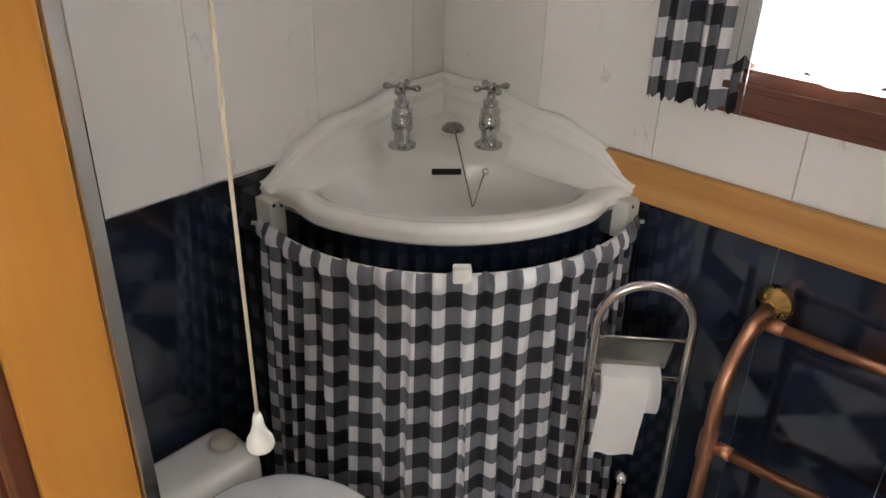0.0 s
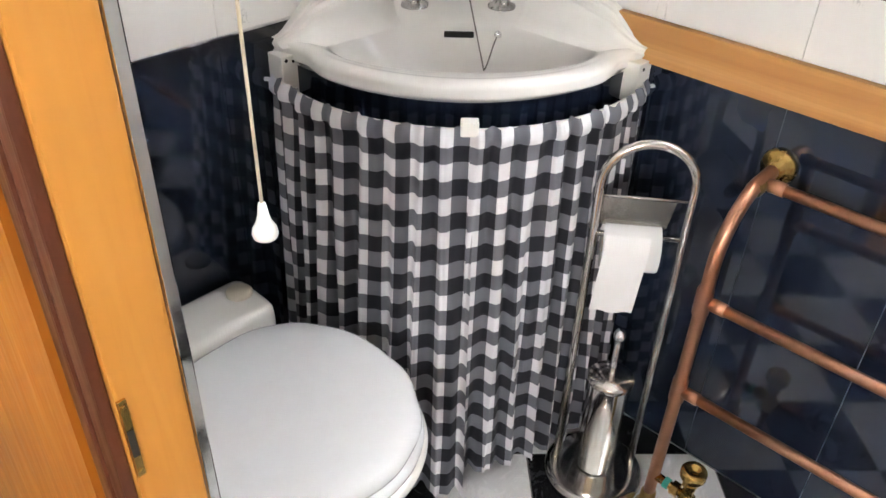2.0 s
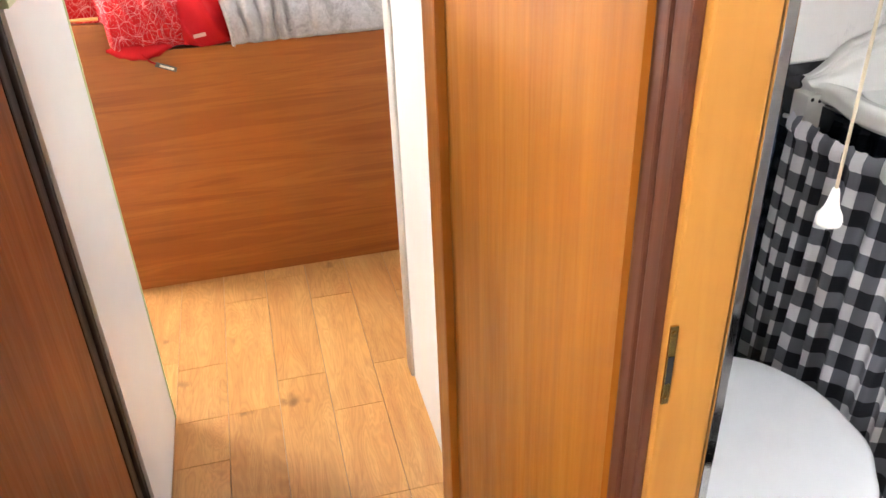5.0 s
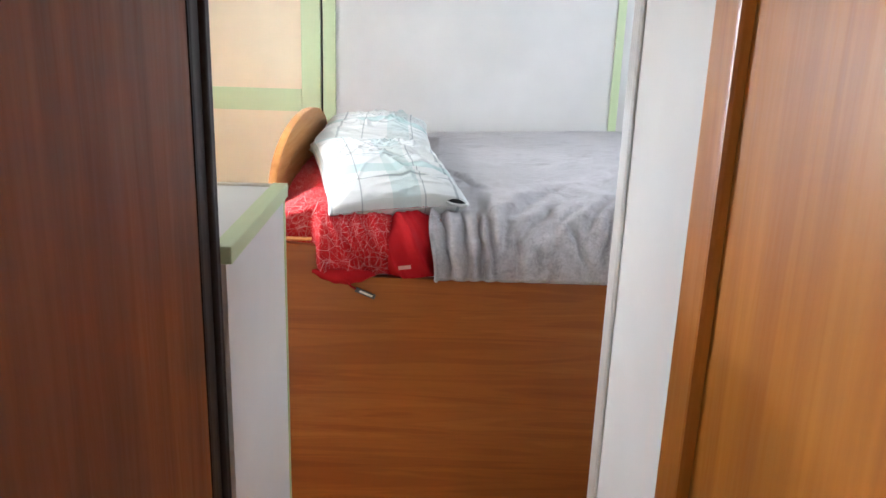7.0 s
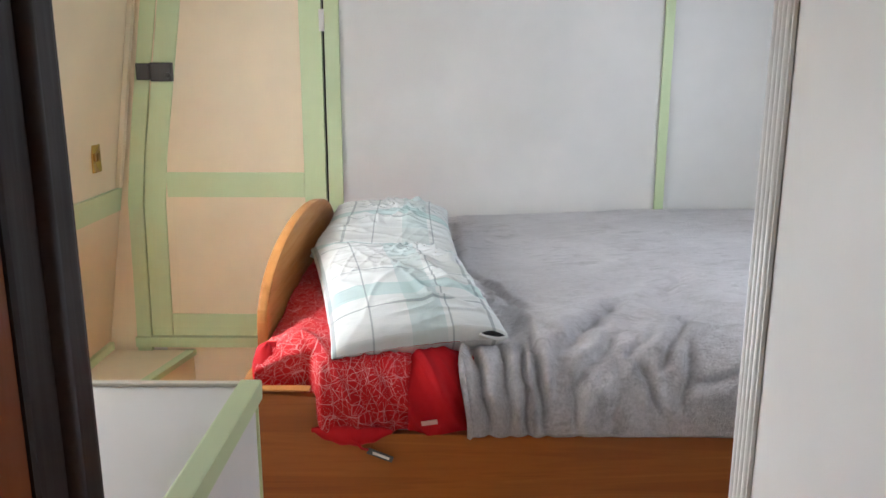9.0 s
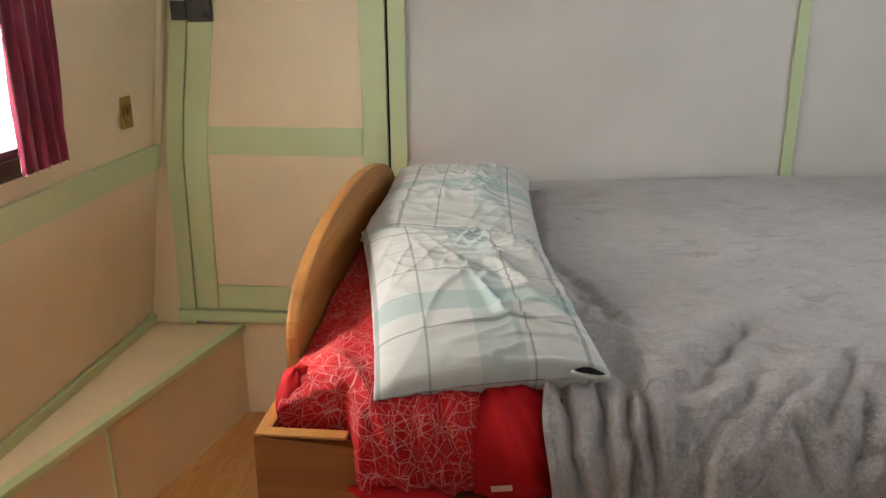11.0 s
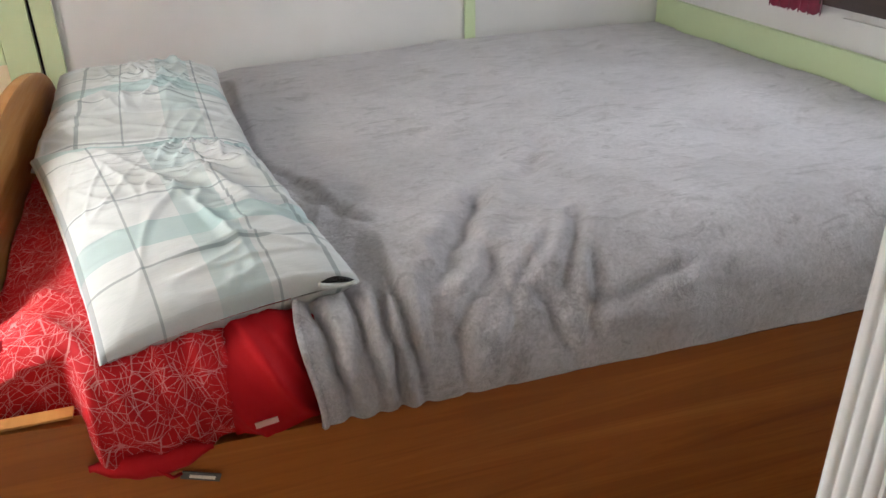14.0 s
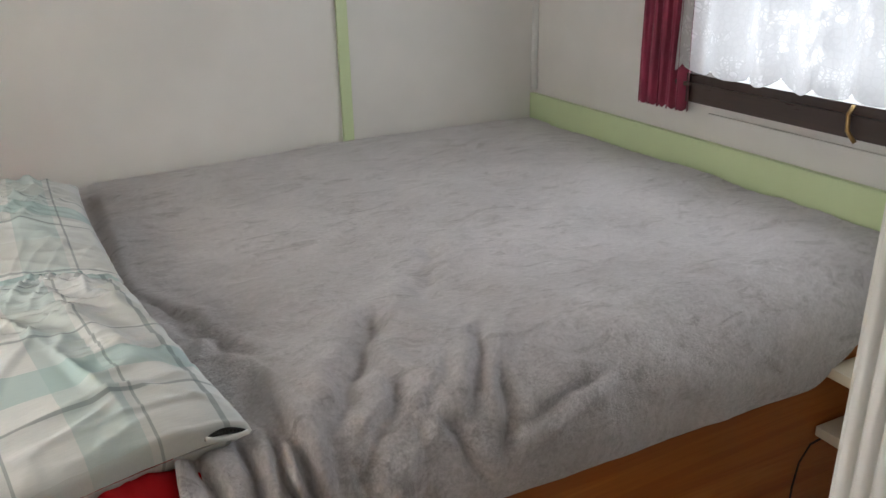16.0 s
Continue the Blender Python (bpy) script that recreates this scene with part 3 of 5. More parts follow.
# ---- low cupboard by the bedroom entrance ----
def build_low_cupboard():
    t = thing("low_cupboard", (-0.6, 1.33, 0), "white waist-high cupboard with pale green edging", "cupboard")
    x0 = hull_left(0.6) + 0.01
    part("body", boxes((x0, -0.076, 1.152, 1.556, 0, 1.120)), WHITE, t)
    part("top", boxes((hull_left(1.13) + 0.01, -0.0955, 1.152, 1.556, 1.1205, 1.140), bevel=0.002), WHITE, t)
    part("side_edging", boxes((-0.095, -0.068, 1.152, 1.566, 1.1205, 1.146), bevel=0.003), GREEN, t, "pale green painted edging")
    part("back_edging", boxes((hull_left(1.13) + 0.01, -0.0955, 1.5565, 1.566, 1.10, 1.144), bevel=0.002), SHELF_PAINT, t, "worn cream edging strip")
    part("corner_edging", boxes((-0.0765, -0.073, 1.5565, 1.5605, 0, 1.119)), GREEN, t)


build_low_cupboard()


# ---- end door, step and left side of the bedroom ----
def bent(x_of, z0, z1, w0, w1, n=8):
    """Outline, in x and z, between two offsets of a line that leans."""
    zs = [z0 + (z1 - z0) * i / n for i in range(n + 1)]
    return [(x_of(z) + w0, z) for z in zs] + [(x_of(z) + w1, z) for z in reversed(zs)]


def door_edge(z):
    return -1.055 + 0.02 * (z - 0.43) if z < 1.06 else -1.042 + 0.16 * (z - 1.06)


def build_end_door():
    d = thing("cabin_door", (-0.68, FAR_Y, 0.43), "peach panelled end door with pale green stiles, shut", "door")
    y0, y1 = FAR_Y - 0.030, FAR_Y - 0.004
    top = 1.90
    part("panel", prism([(-1.03, 0.45), (-0.35, 0.45), (-0.35, 1.88), (-0.93, 1.88), (-1.03, 1.06)], (y0 + 0.008, y1), "y"), PEACH, d, "peach painted board")
    part("hinge_stile", boxes((-0.402, -0.318, y0, y1, 0.432, top), bevel=0.003), GREEN, d, "pale green upright")
    part("lock_stile", prism(bent(door_edge, 0.432, top, 0.004, 0.088), (y0, y1), "y", 0.003), GREEN, d, "pale green bent upright")
    for nm, za, zb in (("bottom_rail", 0.432, 0.525), ("middle_rail", 1.008, 1.106), ("top_rail", 1.80, 1.90)):
        part(nm, boxes((max(door_edge(za), door_edge(zb)) + 0.089, -0.403, y0 + 0.002, y1, za, zb), bevel=0.003), GREEN, d)
    for z in (1.68, 0.66):
        part("hinge", boxes((-0.326, -0.306, y0 - 0.003, y0 + 0.004, z - 0.04, z + 0.04), bevel=0.001), WHITE, d, "painted butt hinge")
    lock = part("rim_lock", boxes((-0.965, -0.885, y0 - 0.030, y0 - 0.001, 1.455, 1.525), bevel=0.004), BLACK_METAL, d, "black iron rim lock")
    part("keep", boxes((-1.02, -0.97, y0 - 0.026, y0 - 0.001, 1.460, 1.522), bevel=0.004), BLACK_METAL, lock)
    part("knob", lathe([(0, 0.022), (0.009, 0.02), (0.011, 0.010), (0.007, 0)], (-0.895, y0 - 0.030, 1.478), (0, -1, 0), 14), BLACK_METAL, lock, smooth=True)
    solid("door_frame_right", boxes((-0.308, -0.252, FAR_Y - 0.026, FAR_Y - 0.003, 0.43, CEIL), bevel=0.003), GREEN, "pale green upright beside the end door", "door frame")
    solid("door_frame_left", prism(bent(door_edge, 0.0, CEIL, -0.062, -0.003), (FAR_Y - 0.026, FAR_Y - 0.003), "y", 0.003), GREEN, "pale green bent upright beside the end door", "door frame")
    # near-black strips paint the shade in the gaps on both sides of the door
    solid("door_gap", boxes((-0.317, -0.309, FAR_Y - 0.006, FAR_Y - 0.002, 0.43, 1.90)), GAP_SHADE, "dark strip painted as the shaded gap beside the end door", "trim")
    solid("door_gap_left", prism(bent(door_edge, 0.43, 1.90, -0.0025, 0.0035), (FAR_Y - 0.012, FAR_Y - 0.0025), "y"), GAP_SHADE, "dark strip painted as the shaded gap beside the end door", "trim")
    solid("door_sill", boxes((-1.12, -0.26, FAR_Y - 0.04, FAR_Y - 0.003, 0.385, 0.426), bevel=0.003), GREEN, "pale green sill under the end door", "trim")
    solid("wall_below_door", boxes((-1.0, -0.26, FAR_Y - 0.014, FAR_Y - 0.002, 0.0, 0.384)), PEACH, "peach board under the end door", "wall")
    solid("wall_strip_left", prism([(hull_left(0.0), 0), (door_edge(0.0) - 0.063, 0), (door_edge(1.06) - 0.063, 1.06), (door_edge(CEIL) - 0.063, CEIL), (hull_left(CEIL), CEIL)],
                                   (FAR_Y - 0.012, FAR_Y - 0.002), "y"), PEACH, "narrow peach board beside the end door", "wall")


build_end_door()


def front_x(y):
    """Front of the side step, which follows the boat's side."""
    return -0.885 - (FAR_Y - y) * 0.215


def build_step():
    s = thing("side_step", (-1.05, 3.2, 0), "peach box step along the boat side with green edging", "step")
    top = 0.365
    ys = (FAR_Y - 0.016, 3.035, 2.55)
    for a, b in zip(ys, ys[1:]):
        part("front_board", prism([(front_x(a) - 0.003, a), (front_x(b) - 0.003, b + 0.004), (front_x(b) - 0.02, b + 0.004), (front_x(a) - 0.02, a)], (0, top - 0.022), "z"), PEACH, s)
    part("joint_bead", boxes((front_x(3.035) - 0.012, front_x(3.035) + 0.003, 3.028, 3.037, 0, top - 0.024)), GREEN, s)
    a, b = ys[0], ys[2]
    part("tread", prism([(front_x(a) - 0.032, a), (front_x(b) - 0.032, b), (hull_left(top) + 0.004, b), (hull_left(top) + 0.004, a)], (top - 0.02, top), "z"), PEACH, s)
    part("nosing", prism([(front_x(a) + 0.008, a), (front_x(b) + 0.008, b), (front_x(b) - 0.031, b), (front_x(a) - 0.031, a)], (top - 0.021, top + 0.003), "z", 0.004), GREEN, s, "pale green front edging")
    part("back_edging", prism([(hull_left(top) + 0.03, a), (hull_left(top) + 0.03, b), (hull_left(top) + 0.006, b), (hull_left(top) + 0.006, a)], (top + 0.001, top + 0.034), "z", 0.003), GREEN, s)


build_step()


def lean_strip(name, y0, y1, z0, z1, proud, material, label, lift=0.002):
    pts = [(hull_left(z0) + lift, z0), (hull_left(z0) + proud, z0), (hull_left(z1) + proud, z1), (hull_left(z1) + lift, z1)]
    return solid(name, prism(pts, (y0, y1), "y", 0.003), material, label, "trim")


lean_strip("side_rail_left", 1.55, FAR_Y - 0.03, 0.955, 1.045, 0.022, GREEN, "pale green rail along the boat side")
lean_strip("side_corner_bead", FAR_Y - 0.05, FAR_Y - 0.018, 1.047, CEIL - 0.01, 0.02, CREAM, "cream corner bead")
lean_strip("side_lower_board", 1.55, FAR_Y - 0.016, 0.405, 0.953, 0.012, PEACH, "peach lower side board")
solid("side_rail_right", boxes((HULL_R - 0.022, HULL_R - 0.002, 1.602, FAR_Y - 0.004, 0.90, 1.049), bevel=0.003), GREEN, "pale green rail along the bed", "trim")
solid("wall_batten", boxes((0.974, 1.010, FAR_Y - 0.016, FAR_Y - 0.003, 0.3, CEIL), bevel=0.003), GREEN, "pale green upright batten behind the bed", "trim")
solid("corner_bead_right", boxes((HULL_R - 0.02, HULL_R - 0.002, FAR_Y - 0.02, FAR_Y - 0.004, 1.058, CEIL), bevel=0.004), WHITE, "white corner bead", "trim")


solid("window_bead_right", boxes((HULL_R - 0.012, HULL_R - 0.002, 1.602, 2.905, 1.112, 1.124), bevel=0.002), WALL_WHITE, "off-white bead under the bedroom window", "trim")


def build_switch():
    x = hull_left(1.19)
    t = thing("brass_switch", (x + 0.004, 3.49, 1.19), "small brass double switch on the boat side", "switch")
    part("plate", boxes((x + 0.001, x + 0.007, 3.485, 3.555, 1.135, 1.245), bevel=0.002), BRASS, t)
    for y in (3.507, 3.533):
        part("rocker", boxes((x + 0.0072, x + 0.011, y - 0.007, y + 0.007, 1.175, 1.205), bevel=0.002), OLD_BRASS, t)
    for z in (1.150, 1.230):
        part("screw", lathe([(0, 0.0015), (0.003, 0.001), (0.0032, 0)], (x + 0.007, 3.52, z), (1, 0, 0), 10), OLD_BRASS, t)


build_switch()


# ---- windows and curtains ----
def drape(path, z0, z1, amp, folds, seed, flare=0.0, gather=1.0):
    """A hanging cloth along path(u), with folds that loosen downwards."""
    length = sum((Vector(path((i + 1) / 40)) - Vector(path(i / 40))).length for i in range(40)) * gather

    def fn(u, v):
        p = Vector(path(u))
        q = (Vector(path(min(1, u + 0.01))) - Vector(path(max(0, u - 0.01)))).normalized()
        out = Vector((q.y, -q.x, 0))
        ph = 2 * math.pi * folds * (u + 0.050 * noise.noise((u * 7 + seed, v * 1.2, seed)) + 0.02 * noise.noise((u * 19, seed, v * 2)))
        a = amp * (0.35 + 0.65 * v ** 0.6) * (0.75 + 0.5 * noise.noise((u * 11 + seed, 3.1, v * 1.5)))
        w = math.sin(ph) + 0.35 * math.sin(2 * ph + 1.1)
        off = out * (a * w + flare * v) + q * (0.3 * a * math.cos(ph))
        z = z0 + (z1 - z0) * v + 0.004 * math.sin(3 * ph) * (v > 0.97)
        return (p.x + off.x, p.y + off.y, z)

    return fn, (lambda u, v: (u * length, (z0 - z1) * v))


def curtain_cloth(name, path, z0, z1, amp, folds, seed, material, parent, gather=1.5, nu=110, nv=36, flare=0.0):
    fn, uv = drape(path, z0, z1, amp, folds, seed, flare, gather)
    return part(name, sheet(fn, nu, nv, uv), material, parent, smooth=True)


def line(a, b):
    a, b = Vector(a), Vector(b)
    return lambda u: a.lerp(b, u)


def lace_cloth(parent, x, y0, y1, z_top, z_bot, side, lean=0.0, lift=0.0):
    """Net with a scalloped hem."""
    def fn(u, v):
        y = y0 + (y1 - y0) * u
        hem = 0.026 * abs(math.sin(u * 26 + 0.6 * noise.noise((u * 6, 5.0, 0)))) ** 0.6 + 0.008 * noise.noise((u * 9, 2.0, 0)) - 0.008
        hem -= lift * max(0.0, min(1.0, (0.40 - u) / 0.05)) * max(0.0, min(1.0, (u - 0.17) / 0.05))
        z = z_top + (z_bot - hem - z_top) * v
        return (x + side * 0.013 * math.sin(u * 40 + 1.5 * noise.noise((u * 5, v, 0))) + lean * (z - 1.4), y, z)

    return part("lace", sheet(fn, 120, 12, lambda u, v: (u * (y1 - y0) * 1.15, v * (z_top - z_bot))), LACE, parent, "white patterned lace net")


def build_window(name, x, sx, hole, wood_mat, lean, label):
    """A wooden frame round a hole, glass, and a net; sx points into the room."""
    y0, y1, z0, z1 = hole
    w = thing(name, (x, (y0 + y1) / 2, z0), label, "window")
    w["kind"] = "structure"
    lo, hi = 0.075, 0.06

    def bar(nm, ya, yb, za, zb, proud):
        pts = [(x + lean * (za - z0) - sx * 0.02, za), (x + lean * (za - z0) + sx * proud, za), (x + lean * (zb - z0) + sx * proud, zb), (x + lean * (zb - z0) - sx * 0.02, zb)]
        return part(nm, prism(pts, (ya, yb), "y", 0.004), wood_mat, w)

    bar("frame_sill", y0 - hi, y1 + hi, z0 - lo, z0, 0.032)
    bar("frame_lip", y0 - hi, y1 + hi, z0 - lo * 0.45, z0 - lo * 0.30, 0.040)
    bar("frame_head", y0 - hi, y1 + hi, z1, z1 + lo, 0.026)
    bar("frame_side", y0 - hi, y0, z0 + 0.001, z1 - 0.001, 0.026)
    bar("frame_side", y1, y1 + hi, z0 + 0.001, z1 - 0.001, 0.026)
    xo = x - sx * 0.05
    part("reveal", boxes((min(x - sx * 0.085, x - sx * 0.022), max(x - sx * 0.085, x - sx * 0.022), y0, y1, z0 - 0.012, z0 - 0.001)), wood_mat, w)
    pane = part("pane", boxes((xo - 0.002, xo + 0.002, y0, y1, z0, z1)), GLASS, w, "clear glass pane")
    pane.visible_shadow = False
    part("net_wire", tube([(x + sx * 0.038 + lean * 0.4, y0 - 0.05, z1 - 0.005), (x + sx * 0.038 + lean * 0.4, y1 + 0.05, z1 - 0.005)], 0.003, 8), PLASTIC, w)
    return w


wb = build_window("window_bath", HULL_R, -1, WIN_BATH, WINDOW_WOOD, 0.0, "washroom window in a mahogany frame with lace net")
lace_cloth(wb, HULL_R - 0.042, WIN_BATH[0] - 0.02, WIN_BATH[1] + 0.03, WIN_BATH[3], WIN_BATH[2] + 0.018, -1)
wr = build_window("window_right", HULL_R, -1, WIN_BR, WINDOW_DARK, 0.0, "bedroom window in a dark wood frame with lace net")
lace_cloth(wr, HULL_R - 0.042, WIN_BR[0] - 0.02, WIN_BR[1] + 0.04, WIN_BR[3], WIN_BR[2] + 0.018, -1)
part("catch", tube([(HULL_R - 0.034, 2.46, 1.222), (HULL_R - 0.048, 2.46, 1.205), (HULL_R - 0.050, 2.455, 1.170), (HULL_R - 0.040, 2.44, 1.145)], 0.005, 8), OLD_BRASS, wr, "brass window catch", smooth=True)
wl = build_window("window_left", hull_left(WIN_BL[2]), 1, WIN_BL, WINDOW_DARK, 0.155, "bedroom window in a dark wood frame with lace net")
lace_cloth(wl, hull_left(WIN_BL[2]) + 0.042, WIN_BL[0] - 0.02, WIN_BL[1] + 0.04, WIN_BL[3], WIN_BL[2] + 0.004, 1, 0.155, 0.060)
# made-up window out of view, there only for the passage light
wc = build_window("window_passage_added", hull_left(WIN_CO_ADDED[2]), 1, WIN_CO_ADDED, WINDOW_DARK, 0.155, "unseen passage window in a dark wood frame, added to let light in")

c1 = thing("gingham_window_curtain", (1.66, 0.5, 1.08), "black and white gingham curtain tied beside the washroom window", "curtain")
curtain_cloth("cloth", line((1.660, 0.60, 0), (1.668, 0.435, 0)), 1.66, 1.075, 0.016, 6, 1.7, GINGHAM, c1, 1.7)
part("rod", tube([(1.665, -0.4, 1.665), (1.665, 0.64, 1.665)], 0.007, 10), PLASTIC, c1, smooth=True)
c2 = thing("crimson_curtain_right", (1.66, 3.05, 1.12), "dark crimson velvet curtain beside the bedroom window", "curtain", "crimson curtains")
curtain_cloth("cloth", line((1.662, 3.135, 0), (1.672, 2.955, 0)), 1.78, 1.125, 0.015, 5, 4.2, VELVET, c2)
part("rod", tube([(1.668, 2.0, 1.785), (1.668, 3.16, 1.785)], 0.007, 10), OLD_BRASS, c2, smooth=True)
c3 = thing("crimson_curtain_left", (-1.06, 2.95, 1.12), "dark crimson velvet curtain beside the bedroom window", "curtain", "crimson curtains")
curtain_cloth("cloth", line((hull_left(1.4) + 0.06, 2.82, 0), (hull_left(1.4) + 0.05, 3.06, 0)), 1.78, 1.135, 0.016, 5, 7.7, VELVET, c3)
part("rod", tube([(hull_left(1.4) + 0.06, 2.0, 1.785), (hull_left(1.4) + 0.06, 3.1, 1.785)], 0.007, 10), OLD_BRASS, c3, smooth=True)


# ---- bed ----
MAT_TOP = 0.925


def build_bed():
    b = thing("bed", (0.7, 2.9, 0), "built-in bed with orange oak side board and arched headboard", "bed")
    lo, hi = 0.754, 0.850
    prof = [(-0.285, 0), (1.715 - 0.004, 0), (1.711, 0.845)]
    prof += [(1.55, 0.845)] + arc(lambda t: (1.50 - 0.115 * math.sin(t * math.pi / 2), 0.845 - 0.05 * (1 - math.cos(t * math.pi / 2))), 5)
    prof += arc(lambda t: (1.385 - 0.06 * (1 - math.cos(t * math.pi / 2)), 0.795 - 0.05 * math.sin(t * math.pi / 2)), 5)
    prof += [(-0.06, lo)] + arc(lambda t: (-0.06 - 0.035 * math.sin(t * math.pi / 2), lo + 0.054 * (1 - math.cos(t * math.pi / 2))), 5)
    prof += arc(lambda t: (-0.095 - 0.03 * (1 - math.cos(t * math.pi / 2)), 0.808 + 0.03 * math.sin(t * math.pi / 2)), 5)
    prof += [(-0.285, hi)]
    board = part("side_board", prism(prof, (BED_Y, BED_Y + 0.022), "y", 0.002), BED_WOOD, b, "orange brown oak veneer board")
    # dark bar on the board, painting the shade of a groove
    part("hatch_groove", tube([(1.340, BED_Y - 0.0005, 0.02), (1.344, BED_Y - 0.0005, 0.52), (1.353, BED_Y - 0.0005, 0.575), (1.378, BED_Y - 0.0005, 0.610), (1.46, BED_Y - 0.0005, 0.622), (1.70, BED_Y - 0.0005, 0.622)], 0.0025, 6), GAP_SHADE, board)
    part("top_edging", boxes((-0.283, -0.13, BED_Y - 0.001, BED_Y + 0.023, hi + 0.0005, hi + 0.005), bevel=0.001), HEAD_WOOD, board)
    # headboard: arch with low shoulders
    pts = [(BED_Y + 0.023, 0), (BED_Y + 0.023, 0.850), (2.385, 0.850), (2.412, 0.862), (2.418, 0.890)]
    cy, w, z0, h = 3.0, 0.580, 0.912, 0.190
    pts += [(cy - w * math.cos(t), z0 + h * math.sin(t) ** 0.85) for t in (math.pi * (0.5 + i) / 24 for i in range(24))]
    pts += [(3.582, 0.890), (3.60, 0.850), (FAR_Y - 0.05, 0.850), (FAR_Y - 0.05, 0)]
    part("headboard", prism(pts, (-0.288, -0.262), "x", 0.007), HEAD_WOOD, b, "arched oak headboard")
    # unseen block under the mattress, coloured like the shade there
    part("base", boxes((-0.261, HULL_R - 0.03, BED_Y + 0.05, FAR_Y - 0.05, 0, 0.66)), GAP_SHADE, b)


build_bed()

mt = thing("mattress", (0.7, 2.97, 0.66), "pale mattress on the bed base", "mattress")
part("body", boxes((-0.255, HULL_R - 0.04, BED_Y + 0.10, FAR_Y - 0.03, 0.662, MAT_TOP - 0.055), bevel=0.03), MATTRESS, mt, smooth=True)


def over_edge(s, y_back, y_turn, z_top, z_low, y_front):
    """Place along a cover that lies flat, rolls over the bed's edge and hangs: y, z, outward."""
    flat, r = y_back - y_turn, y_turn - y_front
    drop = z_top - r - z_low
    total = flat + r * math.pi / 2 + drop
    d = s * total
    if d < flat:
        return y_back - d, z_top, Vector((0, 0, 1)), total
    d -= flat
    if d < r * math.pi / 2:
        a = d / r
        return y_turn - r * math.sin(a), z_top - r + r * math.cos(a), Vector((0, -math.sin(a), math.cos(a))), total
    return y_front, z_top - r - (d - r * math.pi / 2), Vector((0, -1, 0)), total


def build_blanket():
    t = thing("fleece_blanket", (0.9, 2.95, MAT_TOP), "rumpled pale grey fleece blanket spread over the bed", "blanket")

    def crease(a, b, sharp):
        return max(0.0, 1 - sharp * abs(noise.noise((a, b, 3.3))))

    # folds: start and end on the spread cloth, width, depth
    folds = (
        (0.435, 2.31, 0.57, 2.515, 0.024, 0.017), (0.693, 2.351, 0.638, 2.256, 0.013, 0.009), (0.437, 2.20, 0.511, 2.289, 0.015, 0.010),
        (0.597, 2.298, 0.542, 2.238, 0.013, 0.008), (0.244, 2.718, 0.333, 2.543, 0.016, 0.008), (0.23, 2.818, 0.29, 2.67, 0.012, 0.007),
        (0.346, 2.296, 0.355, 2.203, 0.013, 0.011), (0.325, 2.25, 0.334, 2.09, 0.009, 0.015), (0.225, 2.26, 0.255, 2.085, 0.010, 0.016),
        (0.285, 2.24, 0.300, 2.09, 0.009, 0.009), (0.355, 2.22, 0.371, 2.10, 0.009, 0.009), (0.584, 2.21, 0.608, 2.15, 0.011, 0.008),
        (0.686, 2.25, 0.667, 2.17, 0.012, 0.008), (0.72, 2.19, 0.83, 2.215, 0.012, 0.006), (0.721, 2.62, 0.803, 2.766, 0.022, 0.007),
        (0.43, 2.17, 0.44, 2.10, 0.010, 0.008))

    def folded(x, s):
        d = 0.0
        for x0, s0, x1, s1, w, deep in folds:
            w, deep = 0.85 * w, 1.35 * deep
            ex, es = x1 - x0, s1 - s0
            ln = math.hypot(ex, es)
            ex, es = ex / ln, es / ln
            along, across = (x - x0) * ex + (s - s0) * es, (x - x0) * es - (s - s0) * ex
            if abs(across) > 6 * w or along < -0.1 or along > ln + 0.1:
                continue
            if es < 0:
                across = -across
            over = max(0.0, -along, along - ln)
            across += 0.35 * w * math.sin(along * 60 + x0 * 40)
            k = math.exp(-(over / (0.035 + w)) ** 2)
            d += k * deep * (-math.exp(-(across / w) ** 2) + 0.45 * math.exp(-((across - 2.4 * w) / (1.6 * w)) ** 2) + 0.2 * math.exp(-((across + 2.4 * w) / (1.5 * w)) ** 2))
        return d

    def fn(u, v):
        u, v = u ** 1.4, 1 - (1 - v) ** 1.5
        x = 0.190 + u * (HULL_R - 0.03 - 0.190)
        low = 0.752 + 0.075 * smooth_step(1.33, 1.46, x)
        high = 0.938 + 0.027 * smooth_step(0.3, 1.1, x)
        y, z, nrm, total = over_edge(v, FAR_Y - 0.02, 2.36, high, low - 0.002, BED_Y - 0.010)
        s = FAR_Y - 0.02 - v * total
        x += (0.03 * noise.noise((y * 5, 4.0, 1.0)) - 0.085 * smooth_step(2.38, 2.62, y)) * (1 - u) ** 3
        x += 0.022 * smooth_step(2.26, 2.10, s) * (1 - u) ** 6
        left = 1 - smooth_step(0.25, 1.05, x)
        front = smooth_step(2.48, 2.24, y)
        d = folded(x, s)
        # many small slanting wrinkles near the pillow and the front edge, a soft rumple everywhere
        near = math.exp(-((x - 0.42) / 0.34) ** 2 - ((s - 2.38) / 0.26) ** 2)
        c, l = (x - 0.75 * (s - 2.2)) * 7.5, (x + s - 2.2) * 2.2
        c += 0.6 * noise.noise((x * 4, s * 4, 9.0))
        d += 0.022 * near * (crease(c, l, 2.6) - 0.4)
        d += 0.009 * front * (0.12 + left ** 2) * (0.35 - crease(x * 17 + 0.6 * noise.noise((s * 7, x * 2, 0)), s * 2.2, 3.2))
        d += 0.012 * noise.noise((x * 3.6, s * 3.6, 1.7)) + 0.005 * noise.noise((x * 10, s * 10, 0.7))
